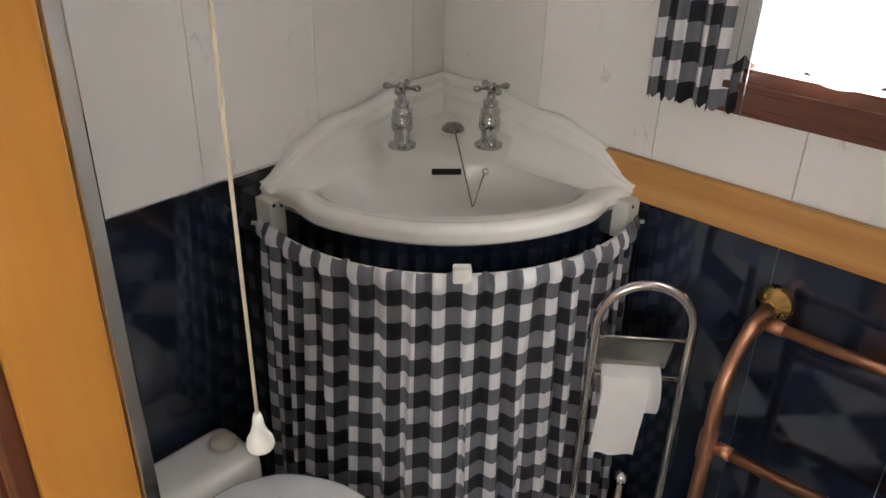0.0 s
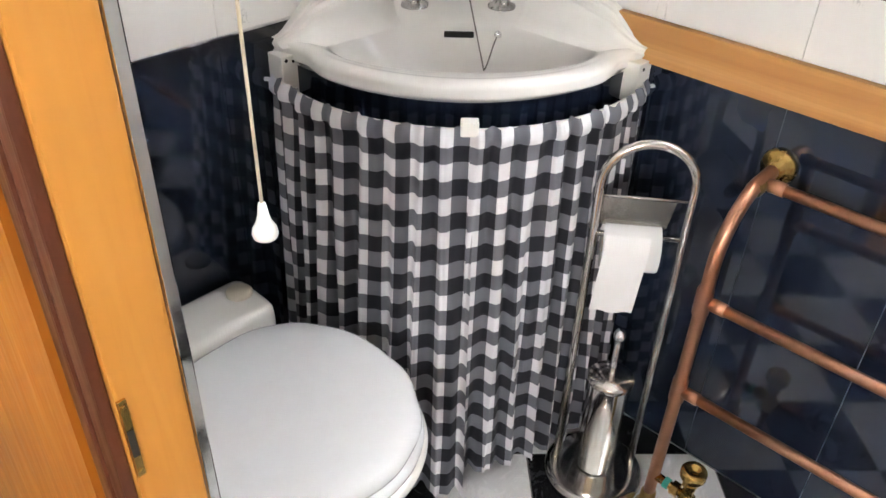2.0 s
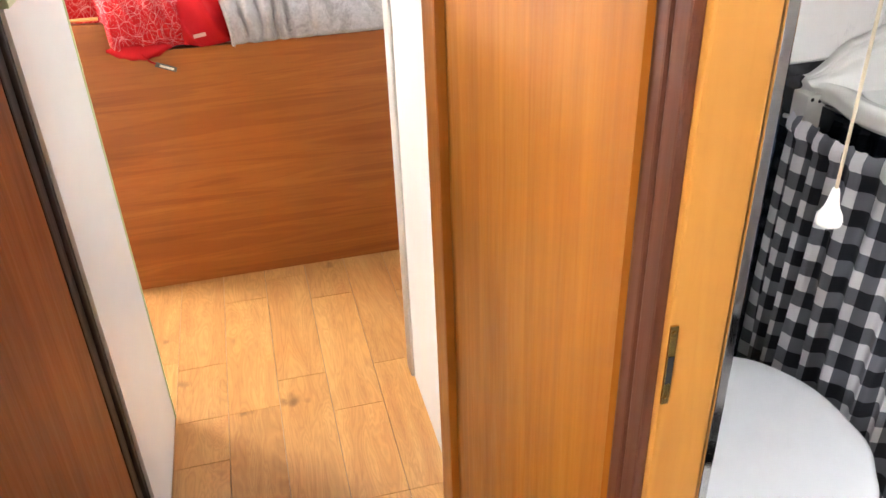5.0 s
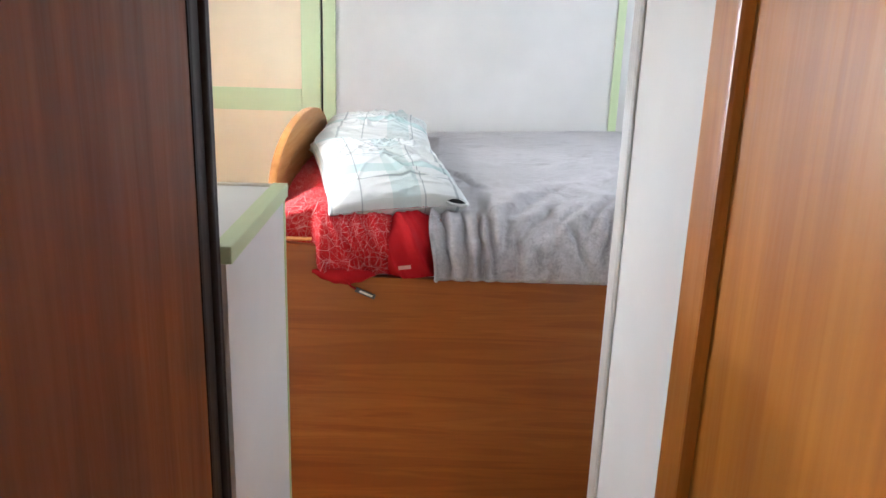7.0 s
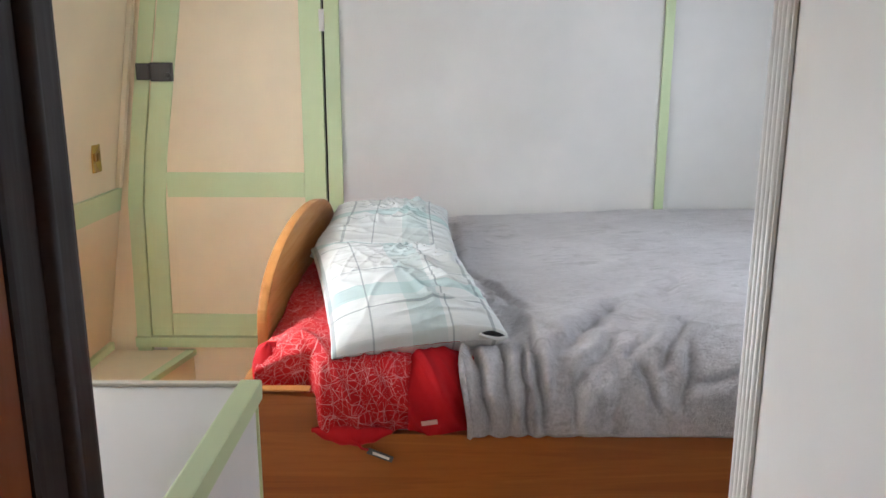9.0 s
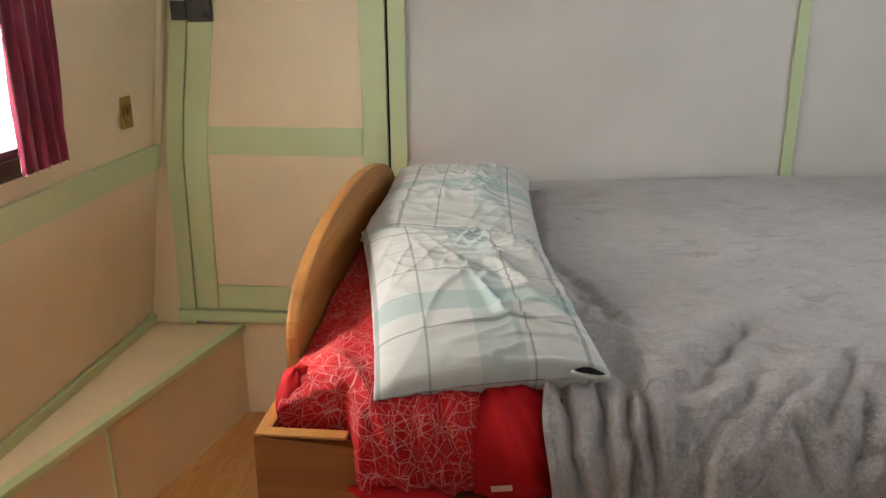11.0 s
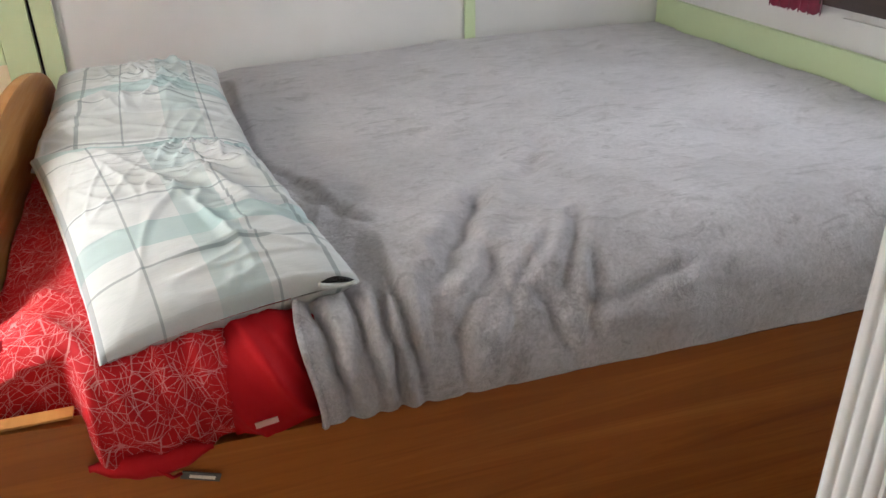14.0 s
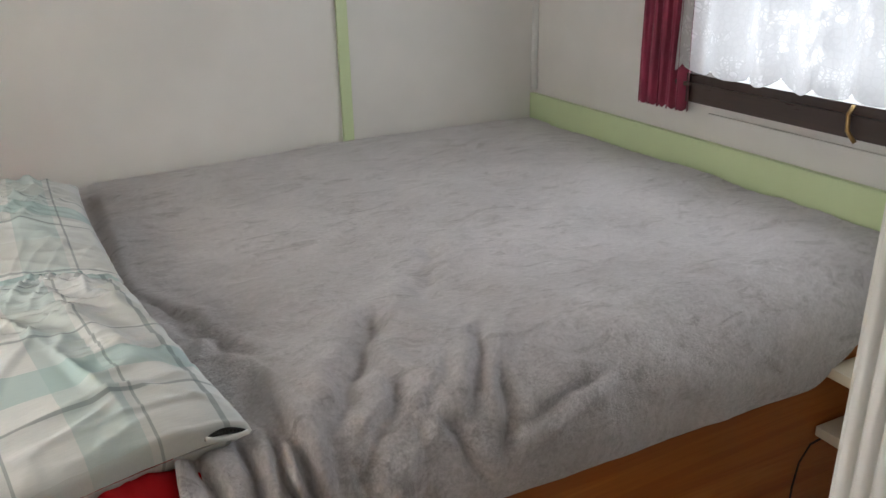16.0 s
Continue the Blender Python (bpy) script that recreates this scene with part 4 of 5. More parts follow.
        d += 0.0022 * noise.noise((x * 38, s * 38, 0.2)) + 0.005 * smooth_step(3.3, 2.4, y) * (crease(x * 5 + s * 4, s * 2 - x * 3, 3.0) - 0.3)
        d -= 0.020 * smooth_step(0.22, 0.17, x) * (1 - front) + 0.014 * math.exp(-((x - 0.25) / 0.10) ** 2 - ((y - 2.36) / 0.10) ** 2)
        if y > FAR_Y - 0.15:
            d *= 0.4
        d *= 1 - 0.55 * smooth_step(0.82, 0.76, z)
        d += 0.006 * front
        d = max(d, -0.03)
        p = Vector((x, y, z)) + nrm * d
        if p.y < BED_Y + 0.03 and p.z < low + 0.012:
            p.y += 0.010 * smooth_step(low + 0.012, low, p.z)
            p.z = max(p.z, low)
        return p

    bm = sheet(fn, 300, 300, lambda u, v: (u * 1.5, v * 1.9))
    part("cover", bm, FLEECE, t, smooth=True)
    hem = [fn(0, j / 90) + Vector((-0.001, 0, 0)) for j in range(91)]
    part("hem", tube(hem, 0.006, 8), FLEECE, t, smooth=True)


build_blanket()


def build_duvet():
    t = thing("red_duvet", (-0.02, 2.9, MAT_TOP), "red cotton duvet with fine white geometric lines, partly covered", "duvet")

    def ridge(a, b, c):
        return max(0.0, 1 - 3.2 * abs(noise.noise((a, b, c))))

    def cover(x0, x1, name, material, seed, puff):
        def fn(u, v):
            x = x0 + u * (x1 - x0)
            y, z, nrm, total = over_edge(v, 3.70, 2.36, 0.925, 0.757 + 0.004 * math.sin(x * 30), BED_Y + 0.004)
            s = 3.70 - v * total
            front = smooth_step(2.40, 2.24, s)
            d = puff * (math.sin(math.pi * min(1, max(0, u))) ** 0.5) * 0.02 - 0.03 * smooth_step(0.05, 0.16, x) * smooth_step(2.36, 2.5, y)
            d -= 0.030 * smooth_step(-0.15, -0.26, x) * smooth_step(2.75, 2.5, s)
            d -= 0.024 * smooth_step(0.14, 0.21, x) * smooth_step(2.55, 2.35, s)
            # a padded roll over the edge that draws in at its foot
            d += 0.026 * front * math.exp(-((z - 0.855) / 0.055) ** 2) - 0.004 * smooth_step(0.785, 0.757, z)
            d += 0.008 * noise.noise((x * 8 + seed, s * 6, 0.0)) + 0.004 * noise.noise((x * 20 + seed, s * 16, 2.0))
            lean = x * 26 + (s - 2.3) * 17
            d += (0.35 + 0.65 * front) * 0.0125 * (ridge(lean * 0.45 + seed, s * 3.4 - x * 4, seed) - 0.35)
            d += (0.3 + 0.7 * front) * 0.0065 * (ridge(lean * 0.95, s * 6 + x * 5, seed + 4) - 0.3)
            p = Vector((x, y, z)) + nrm * d
            if x < -0.10:  # stays behind the raised end of the side board
                k = smooth_step(-0.10, -0.14, x)
                p.y = max(p.y, p.y * (1 - k) + k * (BED_Y + 0.05))
            return p

        part(name, sheet(fn, 90, 190, lambda u, v: (x0 + u * (x1 - x0), v * 1.75)), material, t, smooth=True)

    cover(-0.258, 0.085, "patterned_panel", RED_LINES, 1.0, 1.0)
    cover(0.078, 0.220, "plain_panel", RED, 5.0, 0.5)
    def bulge(u, v):
        a, b = u * 2 * math.pi, v * math.pi
        r = 1 + 0.12 * noise.noise((math.cos(a) * 2, math.sin(a) * 2, v * 4))
        return (-0.240 + 0.036 * r * math.sin(b) * math.cos(a), 2.325 + 0.060 * r * math.sin(b) * math.sin(a), 0.868 + 0.050 * r * math.cos(b))

    part("tucked_corner", sheet(bulge, 24, 14, lambda u, v: (u, v)), RED, t, smooth=True)
    # small rolled-over corner that hangs in front of the board, and the zip pull
    def roll(u, v):
        a = v * 2 * math.pi
        r = 0.022 * math.sin(math.pi * min(0.97, max(0.03, u))) ** 0.6
        return (-0.125 + 0.17 * u, BED_Y - 0.016 + r * math.cos(a) * 0.9, 0.770 - 0.012 * math.sin(u * 3) + r * math.sin(a) + 0.0015 * math.sin(u * 30))

    part("rolled_corner", sheet(roll, 30, 12, lambda u, v: (u, v)), RED, t, smooth=True)
    pull = part("zip_cord", tube([(-0.035, BED_Y - 0.034, 0.758), (-0.018, BED_Y - 0.030, 0.735), (-0.008, BED_Y - 0.010, 0.722)], 0.0028, 8), RED, t, smooth=True)
    tag = boxes((0.0, 0.058, -0.0012, 0.0012, -0.007, 0.007), bevel=0.001)
    tag.transform(Matrix.Translation((-0.008, BED_Y - 0.010, 0.720)) @ Euler((0, radians(22), 0)).to_matrix().to_4x4())
    part("pull_tag", tag, plain("grey_rubber_tag", (0.09, 0.09, 0.09), 0.5), pull, "dark rubber pull tag")
    bar = boxes((0.012, 0.05, -0.002, -0.0014, -0.003, 0.003))
    bar.transform(Matrix.Translation((-0.008, BED_Y - 0.010, 0.720)) @ Euler((0, radians(22), 0)).to_matrix().to_4x4())
    part("mark", bar, PLASTIC, pull)
    lab = boxes((-0.017, 0.017, -0.0008, 0.0008, -0.005, 0.005))
    lab.transform(Matrix.Translation((0.125, BED_Y - 0.020, 0.790)) @ Euler((0, radians(-8), 0)).to_matrix().to_4x4())
    part("care_label", lab, plain("pale_pink_label", (0.62, 0.40, 0.34), 0.8), t, "small pale sewn label")


build_duvet()


def build_pillow(corners, height, seed, label, shift, slit=False):
    """corners: back left, back right, front right, front left of the seam."""
    bl_, br_, fr_, fl_ = [Vector(c) for c in corners]
    mid = (bl_ + br_ + fr_ + fl_) / 4
    t = thing("pillow", (mid.x, mid.y, mid.z - height / 2), label, "pillow", "pillows on the bed")
    w, l = (br_ - bl_ + fr_ - fl_).length / 2, (bl_ - fl_ + br_ - fr_).length / 2
    up = (br_ - bl_).cross(bl_ - fl_).normalized()
    up = up if up.z > 0 else -up

    def face(sign):
        def fn(u, v):
            a, b = 2 * u - 1, 2 * v - 1
            a2, b2 = a * (1 - 0.05 * (1 - b * b)), b * (1 - 0.05 * (1 - a * a))
            p = (fl_ * (1 - a2) * (1 - b2) + fr_ * (1 + a2) * (1 - b2) + bl_ * (1 - a2) * (1 + b2) + br_ * (1 + a2) * (1 + b2)) / 4
            k = max(0.0, (1 - abs(a) ** 2.8) * (1 - abs(b) ** 2.8)) ** 0.40
            x, y = a * w / 2, b * l / 2
            amt = 0.35 + 1.1 * max(0.0, noise.noise((x * 4 + seed, y * 4, 9.0)) + 0.2)
            wr = 0.007 * noise.noise((x * 5 + seed, y * 5, 0))
            for q, (turn, deep) in enumerate(((0.35, 0.013), (1.15, 0.011), (1.9, 0.013), (2.7, 0.011), (1.5, 0.009))):
                turn += 0.25 * noise.noise((x * 3, y * 3, seed + q))
                d, e = x * math.cos(turn) + y * math.sin(turn), y * math.cos(turn) - x * math.sin(turn)
                some = smooth_step(-0.25, 0.15, noise.noise((x * 5 + q * 7, y * 5 + seed, q)))
                wr += deep * amt * some * max(0.0, 1 - 4.6 * abs(noise.noise((d * (12 + 3 * q) + q * 9, e * 3.0, seed)))) ** 1.4
            return p + up * (sign * (height / 2 * k) + (wr if sign > 0 else 0.3 * wr) * (0.25 + 0.75 * k))
        return fn

    def uv(u, v):
        return (u * w + shift[0], v * l + shift[1])

    part("case_top", sheet(face(1), 150, 180, uv), PLAID, t, smooth=True)
    part("case_underside", sheet(face(-1), 40, 44, uv), PLAID, t, smooth=True)
    if slit:  # open end of the case: a dark sheet painted as its shade, with a turned hem
        edge = [face(1)(0.83 + 0.150 * i / 12, 0.004 + 0.004 * math.sin(math.pi * i / 12)) for i in range(13)]
        out = (fl_ - bl_).normalized()

        def lip(u, v):
            p = Vector(edge[min(12, int(u * 12 + 0.5))]) + out * 0.004
            return p + up * ((v - 0.62) * 0.012 * math.sin(math.pi * min(0.98, max(0.02, u))) ** 0.7) + out * 0.003 * math.sin(v * math.pi)

        part("case_opening", sheet(lip, 24, 6), GAP_SHADE, t, "dark sheet painted as the shaded open end of the pillowcase", smooth=True)
        hem = [Vector(p) + out * 0.007 - up * 0.012 * math.sin(math.pi * i / 12) for i, p in enumerate(edge)]
        part("case_hem", tube(hem, 0.004, 8), PLAID, t, smooth=True)


build_pillow(((-0.236, 2.885, 0.998), (0.183, 2.835, 0.988), (0.298, 2.290, 0.942), (-0.082, 2.215, 0.922)), 0.142, 1.0, "white and sage plaid pillow lying on the red duvet", (-0.075, -0.09), True)
build_pillow(((-0.248, 3.560, 1.000), (0.160, 3.470, 1.000), (0.195, 2.840, 0.975), (-0.235, 2.860, 0.985)), 0.130, 3.3, "sage plaid pillow lying behind the other against the wall", (-0.154, -0.21))


def build_shelf(z):
    t = thing("corner_shelf", (1.55, 1.95, z), "cream painted shelf board by the bed foot", "shelf", "shelves by the bed foot")
    part("board", boxes((1.377, HULL_R - 0.024, 1.604, 2.203, z, z + 0.022), bevel=0.003), SHELF_PAINT, t)


build_shelf(0.771)
build_shelf(0.636)


# ---- washroom cladding ----
def build_cladding():
    top = CEIL - 0.002
    wide = 0.255
    back = tagged(new("cladding_bulkhead"), "washroom end wall clad in veined white and navy panels", "wall cladding", kind="structure")
    x = WALL_IN + 0.002
    while x < HULL_R - 0.01:
        b = min(x + wide, HULL_R - 0.002)
        part("panel", boxes((x, b - 0.0015, BULK_Y, BULK_Y + 0.005, 0.921, top)), VEINED, back)
        part("panel", boxes((x, b - 0.0015, BULK_Y, BULK_Y + 0.005, 0.002, 0.893)), NAVY, back)
        x = b
    part("border", boxes((WALL_IN + 0.002, HULL_R - 0.002, BULK_Y - 0.003, BULK_Y + 0.005, 0.894, 0.917)), plain("black_glass_border", (0.012, 0.012, 0.014), 0.08), back, "glossy black border strip")
    part("bright_edge", boxes((WALL_IN + 0.002, HULL_R - 0.002, BULK_Y - 0.005, BULK_Y + 0.005, 0.9175, 0.9205)), CHROME, back)
    side = tagged(new("cladding_side"), "washroom boat side clad in veined white and navy panels", "wall cladding", kind="structure")
    y = BULK_Y - 0.003
    hy0, hy1, hz0, hz1 = WIN_BATH
    while y > -0.89:
        a = max(y - wide, -0.898)
        if a < hy1 + 0.06 and y > hy0 - 0.06:
            part("panel", boxes((HULL_R - 0.006, HULL_R - 0.001, a + 0.0015, y, 0.944, hz0 - 0.001)), VEINED, side)
            part("panel", boxes((HULL_R - 0.006, HULL_R - 0.001, a + 0.0015, y, hz1 + 0.001, top)), VEINED, side)
            if y > hy1 + 0.002:
                part("panel", boxes((HULL_R - 0.006, HULL_R - 0.001, max(a + 0.0015, hy1 + 0.001), y, hz0, hz1)), VEINED, side)
        else:
            part("panel", boxes((HULL_R - 0.006, HULL_R - 0.001, a + 0.0015, y, 0.944, top)), VEINED, side)
        part("panel", boxes((HULL_R - 0.006, HULL_R - 0.001, a + 0.0015, y, 0.002, 0.861)), NAVY, side)
        y = a
    solid("pine_band", boxes((HULL_R - 0.020, HULL_R - 0.001, -0.898, 0.70, 0.862, 0.942), bevel=0.004), PINE_Y, "knotty varnished pine rail along the boat side", "trim")


build_cladding()


# ---- corner basin ----
CX, CY = HULL_R - 0.006, BULK_Y - 0.003  # the corner
RIM = 0.880


def build_basin():
    t = thing("corner_basin", (CX, CY, 0.66), "white ceramic corner washbasin with wavy upstand", "washbasin")

    def dirn(a):  # a runs from the end wall (0) to the boat side (pi / 2)
        return Vector((-math.cos(a), -math.sin(a), 0))

    def outer(a):
        s = math.sin(2 * a)
        return 0.487 + 0.022 * s ** 1.3 - 0.020 * math.exp(-((a - 0.13) / 0.09) ** 2) - 0.020 * math.exp(-((a - math.pi / 2 + 0.13) / 0.09) ** 2)

    corner = Vector((CX, CY, 0))
    mid = corner + dirn(math.pi / 4) * 0.318  # middle of the bowl
    ax, ay = dirn(math.pi / 4), Vector((dirn(math.pi / 4).y, -dirn(math.pi / 4).x, 0))

    # deck: from the outer edge, over the rolled rim, into the bowl
    n = 96
    rows = []
    prof = [(-0.014, -0.037), (0.000, -0.033), (0.008, -0.024), (0.004, -0.019), (0.009, -0.010), (0.002, -0.001), (-0.010, 0.002), (-0.024, -0.001), (-0.036, -0.005)]
    for off, dz in prof:
        ring = []
        for i in range(n + 1):
            a = (math.pi / 2) * i / n
            ends = math.sin(2 * a) ** 0.25 if 0 < i < n else 0
            r = outer(a) + off
            p = corner + dirn(a) * r
            ring.append((p.x, p.y, RIM + dz + 0.012 * (1 - ends)))
        rows.append(ring)
    bm = bmesh.new()
    grid = [[bm.verts.new(p) for p in r] for r in rows]
    # deck between the inside of the rim and the bowl, then the bowl
    def bowl_pt(a, k, z):
        """k = 1 on the bowl's lip. Ellipse about mid."""
        p = mid + ax * (0.132 * k * math.cos(a)) + ay * (0.250 * k * math.sin(a))
        return (p.x, p.y, z)

    inner = rows[-1]
    for step, (k, dz) in enumerate(((1.05, -0.004), (1.0, -0.009), (0.965, -0.022), (0.91, -0.048), (0.80, -0.082), (0.55, -0.110), (0.15, -0.120))):
        ring = []
        for i in range(n + 1):
            q = Vector(inner[i])
            d = Vector((q.x, q.y, 0)) - Vector((mid.x, mid.y, 0))
            phi = math.atan2(d.dot(ay) / 0.250, d.dot(ax) / 0.132)
            ring.append(bm.verts.new(bowl_pt(phi, k, RIM + dz)))
        grid.append(ring)
    for a, b in zip(grid, grid[1:]):
        for i in range(n):
            bm.faces.new((a[i], a[i + 1], b[i + 1], b[i]))
    # back half of the bowl, towards the corner, and the tap deck behind it
    m = 40
    a0 = math.atan2((Vector(inner[0]) - mid).xy.dot(ay.xy) / 0.250, (Vector(inner[0]) - mid).xy.dot(ax.xy) / 0.132)
    a1 = math.atan2((Vector(inner[n]) - mid).xy.dot(ay.xy) / 0.250, (Vector(inner[n]) - mid).xy.dot(ax.xy) / 0.132)
    lo, hi = max(a0, a1), min(a0, a1) + 2 * math.pi
    ring_sets = []
    for k, dz in ((1.05, -0.004), (1.0, -0.009), (0.965, -0.022), (0.91, -0.048), (0.80, -0.082), (0.55, -0.110), (0.15, -0.120)):
        ring_sets.append([bm.verts.new(bowl_pt(lo + (hi - lo) * i / m, k, RIM + dz)) for i in range(m + 1)])
    wall_ring, ledge = [], []
    for i in range(m + 1):
        phi = lo + (hi - lo) * i / m
        d = (ax * (0.132 * math.cos(phi)) + ay * (0.250 * math.sin(phi))).normalized()
        s = min(((CX - mid.x) / d.x if d.x > 1e-4 else 9), ((CY - mid.y) / d.y if d.y > 1e-4 else 9), 0.52)
        p = mid + d * (s - 0.020)
        lift = math.sin(math.pi * i / m) ** 0.6 if 0 < i < m else 0.0
        wall_ring.append(bm.verts.new((p.x, p.y, RIM + 0.004 + 0.048 * lift)))
        q = mid + d * (s - 0.020) * 0.45 + (ax * (0.132 * math.cos(phi)) + ay * (0.250 * math.sin(phi))) * 1.06 * 0.55
        ledge.append(bm.verts.new((q.x, q.y, RIM + 0.002 + 0.040 * lift)))
    ring_sets.insert(0, ledge)
    for a, b in zip([wall_ring] + ring_sets, ring_sets):
        for i in range(m):
            bm.faces.new((a[i], a[i + 1], b[i + 1], b[i]))
    bmesh.ops.remove_doubles(bm, verts=bm.verts, dist=0.0008)
    bmesh.ops.recalc_face_normals(bm, faces=bm.faces)
    body = part("bowl", bm, CERAMIC, t, smooth=True)

    # upstands along both walls, high in the corner, with an ogee top
    def height(s):
        return 0.012 + 0.022 * smooth_step(0.26, 0.12, s) + 0.030 * smooth_step(0.42, 0.30, s) + 0.056 * smooth_step(0.492, 0.40, s)

    for wallside in (0, 1):
        def fn(u, v):
            s = 0.002 + u * 0.492
            h = height(s)
            prof_out = [(0.0, 1.0), (0.010, 1.0), (0.017, 0.95), (0.018, 0.86), (0.025, 0.82), (0.026, 0.68), (0.034, 0.62), (0.037, 0.35), (0.05, 0.0), (0.06, -0.14)]
            f = v * (len(prof_out) - 1)
            i = min(int(f), len(prof_out) - 2)
            o = prof_out[i][0] + (prof_out[i + 1][0] - prof_out[i][0]) * (f - i)
            k = prof_out[i][1] + (prof_out[i + 1][1] - prof_out[i][1]) * (f - i)
            o *= 0.55 + 0.45 * smooth_step(0.0, 0.06, 0.492 - s)
            z = RIM + 0.002 + h * k
            return (CX - s, CY - o, z) if wallside == 0 else (CX - o, CY - s, z)

        part("upstand", sheet(fn, 60, 36), CERAMIC, t, smooth=True)
    # apron under the deck
    def apron(u, v):
        a = math.pi / 2 * u
        r = outer(a) * (0.975 - 0.34 * v)
        p = corner + dirn(a) * r
        return (p.x, p.y, RIM - 0.036 - 0.10 * v ** 0.7)

    part("underside", sheet(apron, 40, 8), CERAMIC, t, smooth=True)
    # overflow slot on the bowl's back slope (dark block for its shade), plug, chain
    back = mid - ax * 0.120
    slot = boxes((-0.030, 0.030, -0.003, 0.003, -0.006, 0.006), bevel=0.002)
    slot.transform(Matrix.Translation((back.x, back.y, RIM - 0.030)) @ Euler((0, 0, radians(-45))).to_matrix().to_4x4())
    part("overflow", slot, GAP_SHADE, t, "overflow slot drawn as a dark block, its shade in the colour")
    plug_at = Vector((1.616, 0.988, 0.047))
    part("plug", lathe([(0, 0.012), (0.016, 0.012), (0.022, 0.007), (0.024, 0.002), (0.022, 0.0)], (plug_at.x, plug_at.y, RIM + 0.040), n=20), OLD_STEEL, t, "chrome basin plug", smooth=True)
    lipc = mid - ax * 0.112 + ay * -0.078
    end = mid - ax * 0.070 + ay * -0.050
    pts = [Vector((plug_at.x, plug_at.y, RIM + 0.053))]
    for k in range(1, 15):
        f = k / 14
        p = plug_at.lerp(end, f)
        z = RIM + 0.053 - 0.138 * f
        pts.append(Vector((p.x, p.y, z)))
    part("chain", tube(pts, 0.0017, 6), OLD_STEEL, t, "bead chain")
    pts2 = [end.lerp(lipc, k / 8) + Vector((0, 0, RIM - 0.085 + 0.055 * smooth_step(0, 1, k / 8))) for k in range(9)]
    part("chain", tube(pts2, 0.0017, 6), OLD_STEEL, t)
    part("chain_stay", lathe([(0, 0.008), (0.006, 0.006), (0.008, 0)], (lipc.x, lipc.y, RIM - 0.026), (-0.5, -0.5, 0.7), 14), CHROME, t, smooth=True)


build_basin()


def build_tap(at, turn):
    t = thing("basin_tap", at, "chrome cross-head pillar tap on the basin", "tap", "basin taps")
    x, y, z = at
    part("body", lathe([(0.027, 0), (0.027, 0.005), (0.019, 0.008), (0.0155, 0.014), (0.0155, 0.030), (0.0205, 0.035), (0.0210, 0.058), (0.0165, 0.062), (0.0190, 0.066), (0.0190, 0.074), (0.0130, 0.077), (0.0150, 0.082), (0.0150, 0.090), (0.0090, 0.094), (0.0070, 0.110), (0.0085, 0.113), (0, 0.115)], at, n=20), TAP_CHROME, t, smooth=True)
    way = Vector((-0.707, -0.707, 0))
    sp = [Vector(at) + way * (0.012 + 0.011 * k) + Vector((0, 0, z2)) for k, z2 in enumerate((0.036, 0.038, 0.036, 0.028, 0.015))]
    part("spout", tube(sp, 0.0105, 12), TAP_CHROME, t, smooth=True)
    head = part("cross_head", lathe([(0, 0.128), (0.006, 0.127), (0.010, 0.121), (0.010, 0.112), (0.007, 0.108)], at, n=16), TAP_CHROME, t, smooth=True)
    for k in range(4):
        a = turn + k * math.pi / 2
        d = Vector((math.cos(a), math.sin(a), 0))
        c = Vector((x, y, z + 0.117))
        part("arm", lathe([(0.004, 0.006), (0.0034, 0.020), (0.0062, 0.027), (0.0068, 0.031), (0.0045, 0.036), (0, 0.037)], c, d, 10), TAP_CHROME, head, smooth=True)
    part("index", lathe([(0, 0.1305), (0.004, 0.130), (0.005, 0.128)], at, n=12), PLASTIC, head)


build_tap((1.482, 1.002, RIM + 0.038), 0.5)
build_tap((1.602, 0.884, RIM + 0.038), 1.1)


# ---- curtain round the basin ----
def build_basin_curtain():
    t = thing("basin_curtain", (CX - 0.35, CY - 0.35, 0.08), "gathered black and white gingham curtain hung below the basin", "curtain")

    def ring(r_mid, r_end):
        def fn(u):
            a = math.pi / 2 * u
            r = r_end + (r_mid - r_end) * math.sin(2 * a) ** 0.9 if 0 < u < 1 else r_end
            return Vector((CX - r * math.cos(a), CY - r * math.sin(a), 0))
        return fn

    path = ring(0.578, 0.500)
    rail_z = 0.818
    inner = ring(0.560, 0.494)
    part("rail", tube([path(0.0) + Vector((-0.014, 0.004, rail_z))] + [inner(i / 40) + Vector((0, 0, rail_z)) for i in range(1, 40)] + [path(1.0) + Vector((0.004, -0.014, rail_z))], 0.0042, 10), PLASTIC, t, "white curtain wire", smooth=True)
    for nm, a, b, seed, hem in (("cloth", 0.012, 0.515, 2.3, 0.026), ("cloth", 0.505, 0.988, 8.1, 0.036)):
        p = lambda u, a=a, b=b: path(a + (b - a) * u)
        fn, uv = drape(p, rail_z + 0.013, hem, 0.0165, 9, seed, 0.0, 1.34)
        first = a < 0.3

        def ruffle(u, v, fn=fn, first=first):
            x, y, z = fn(u, v)
            d = Vector((CX - x, CY - y, 0)).normalized()
            out = v ** 1.3 * ((0.02 + 0.085 * u) if first else (0.055 - 0.03 * u))
            x, y = x - d.x * out, y - d.y * out
            if v < 0.05:
                k = math.sin(v / 0.05 * math.pi)
                x, y = x - d.x * 0.010 * k, y - d.y * 0.010 * k
                z += 0.0025 * math.sin(u * 95) * (1 - v / 0.05)
            return (x, y, z)

        part(nm, sheet(ruffle, 260, 60, uv), GINGHAM, t, smooth=True)


build_basin_curtain()


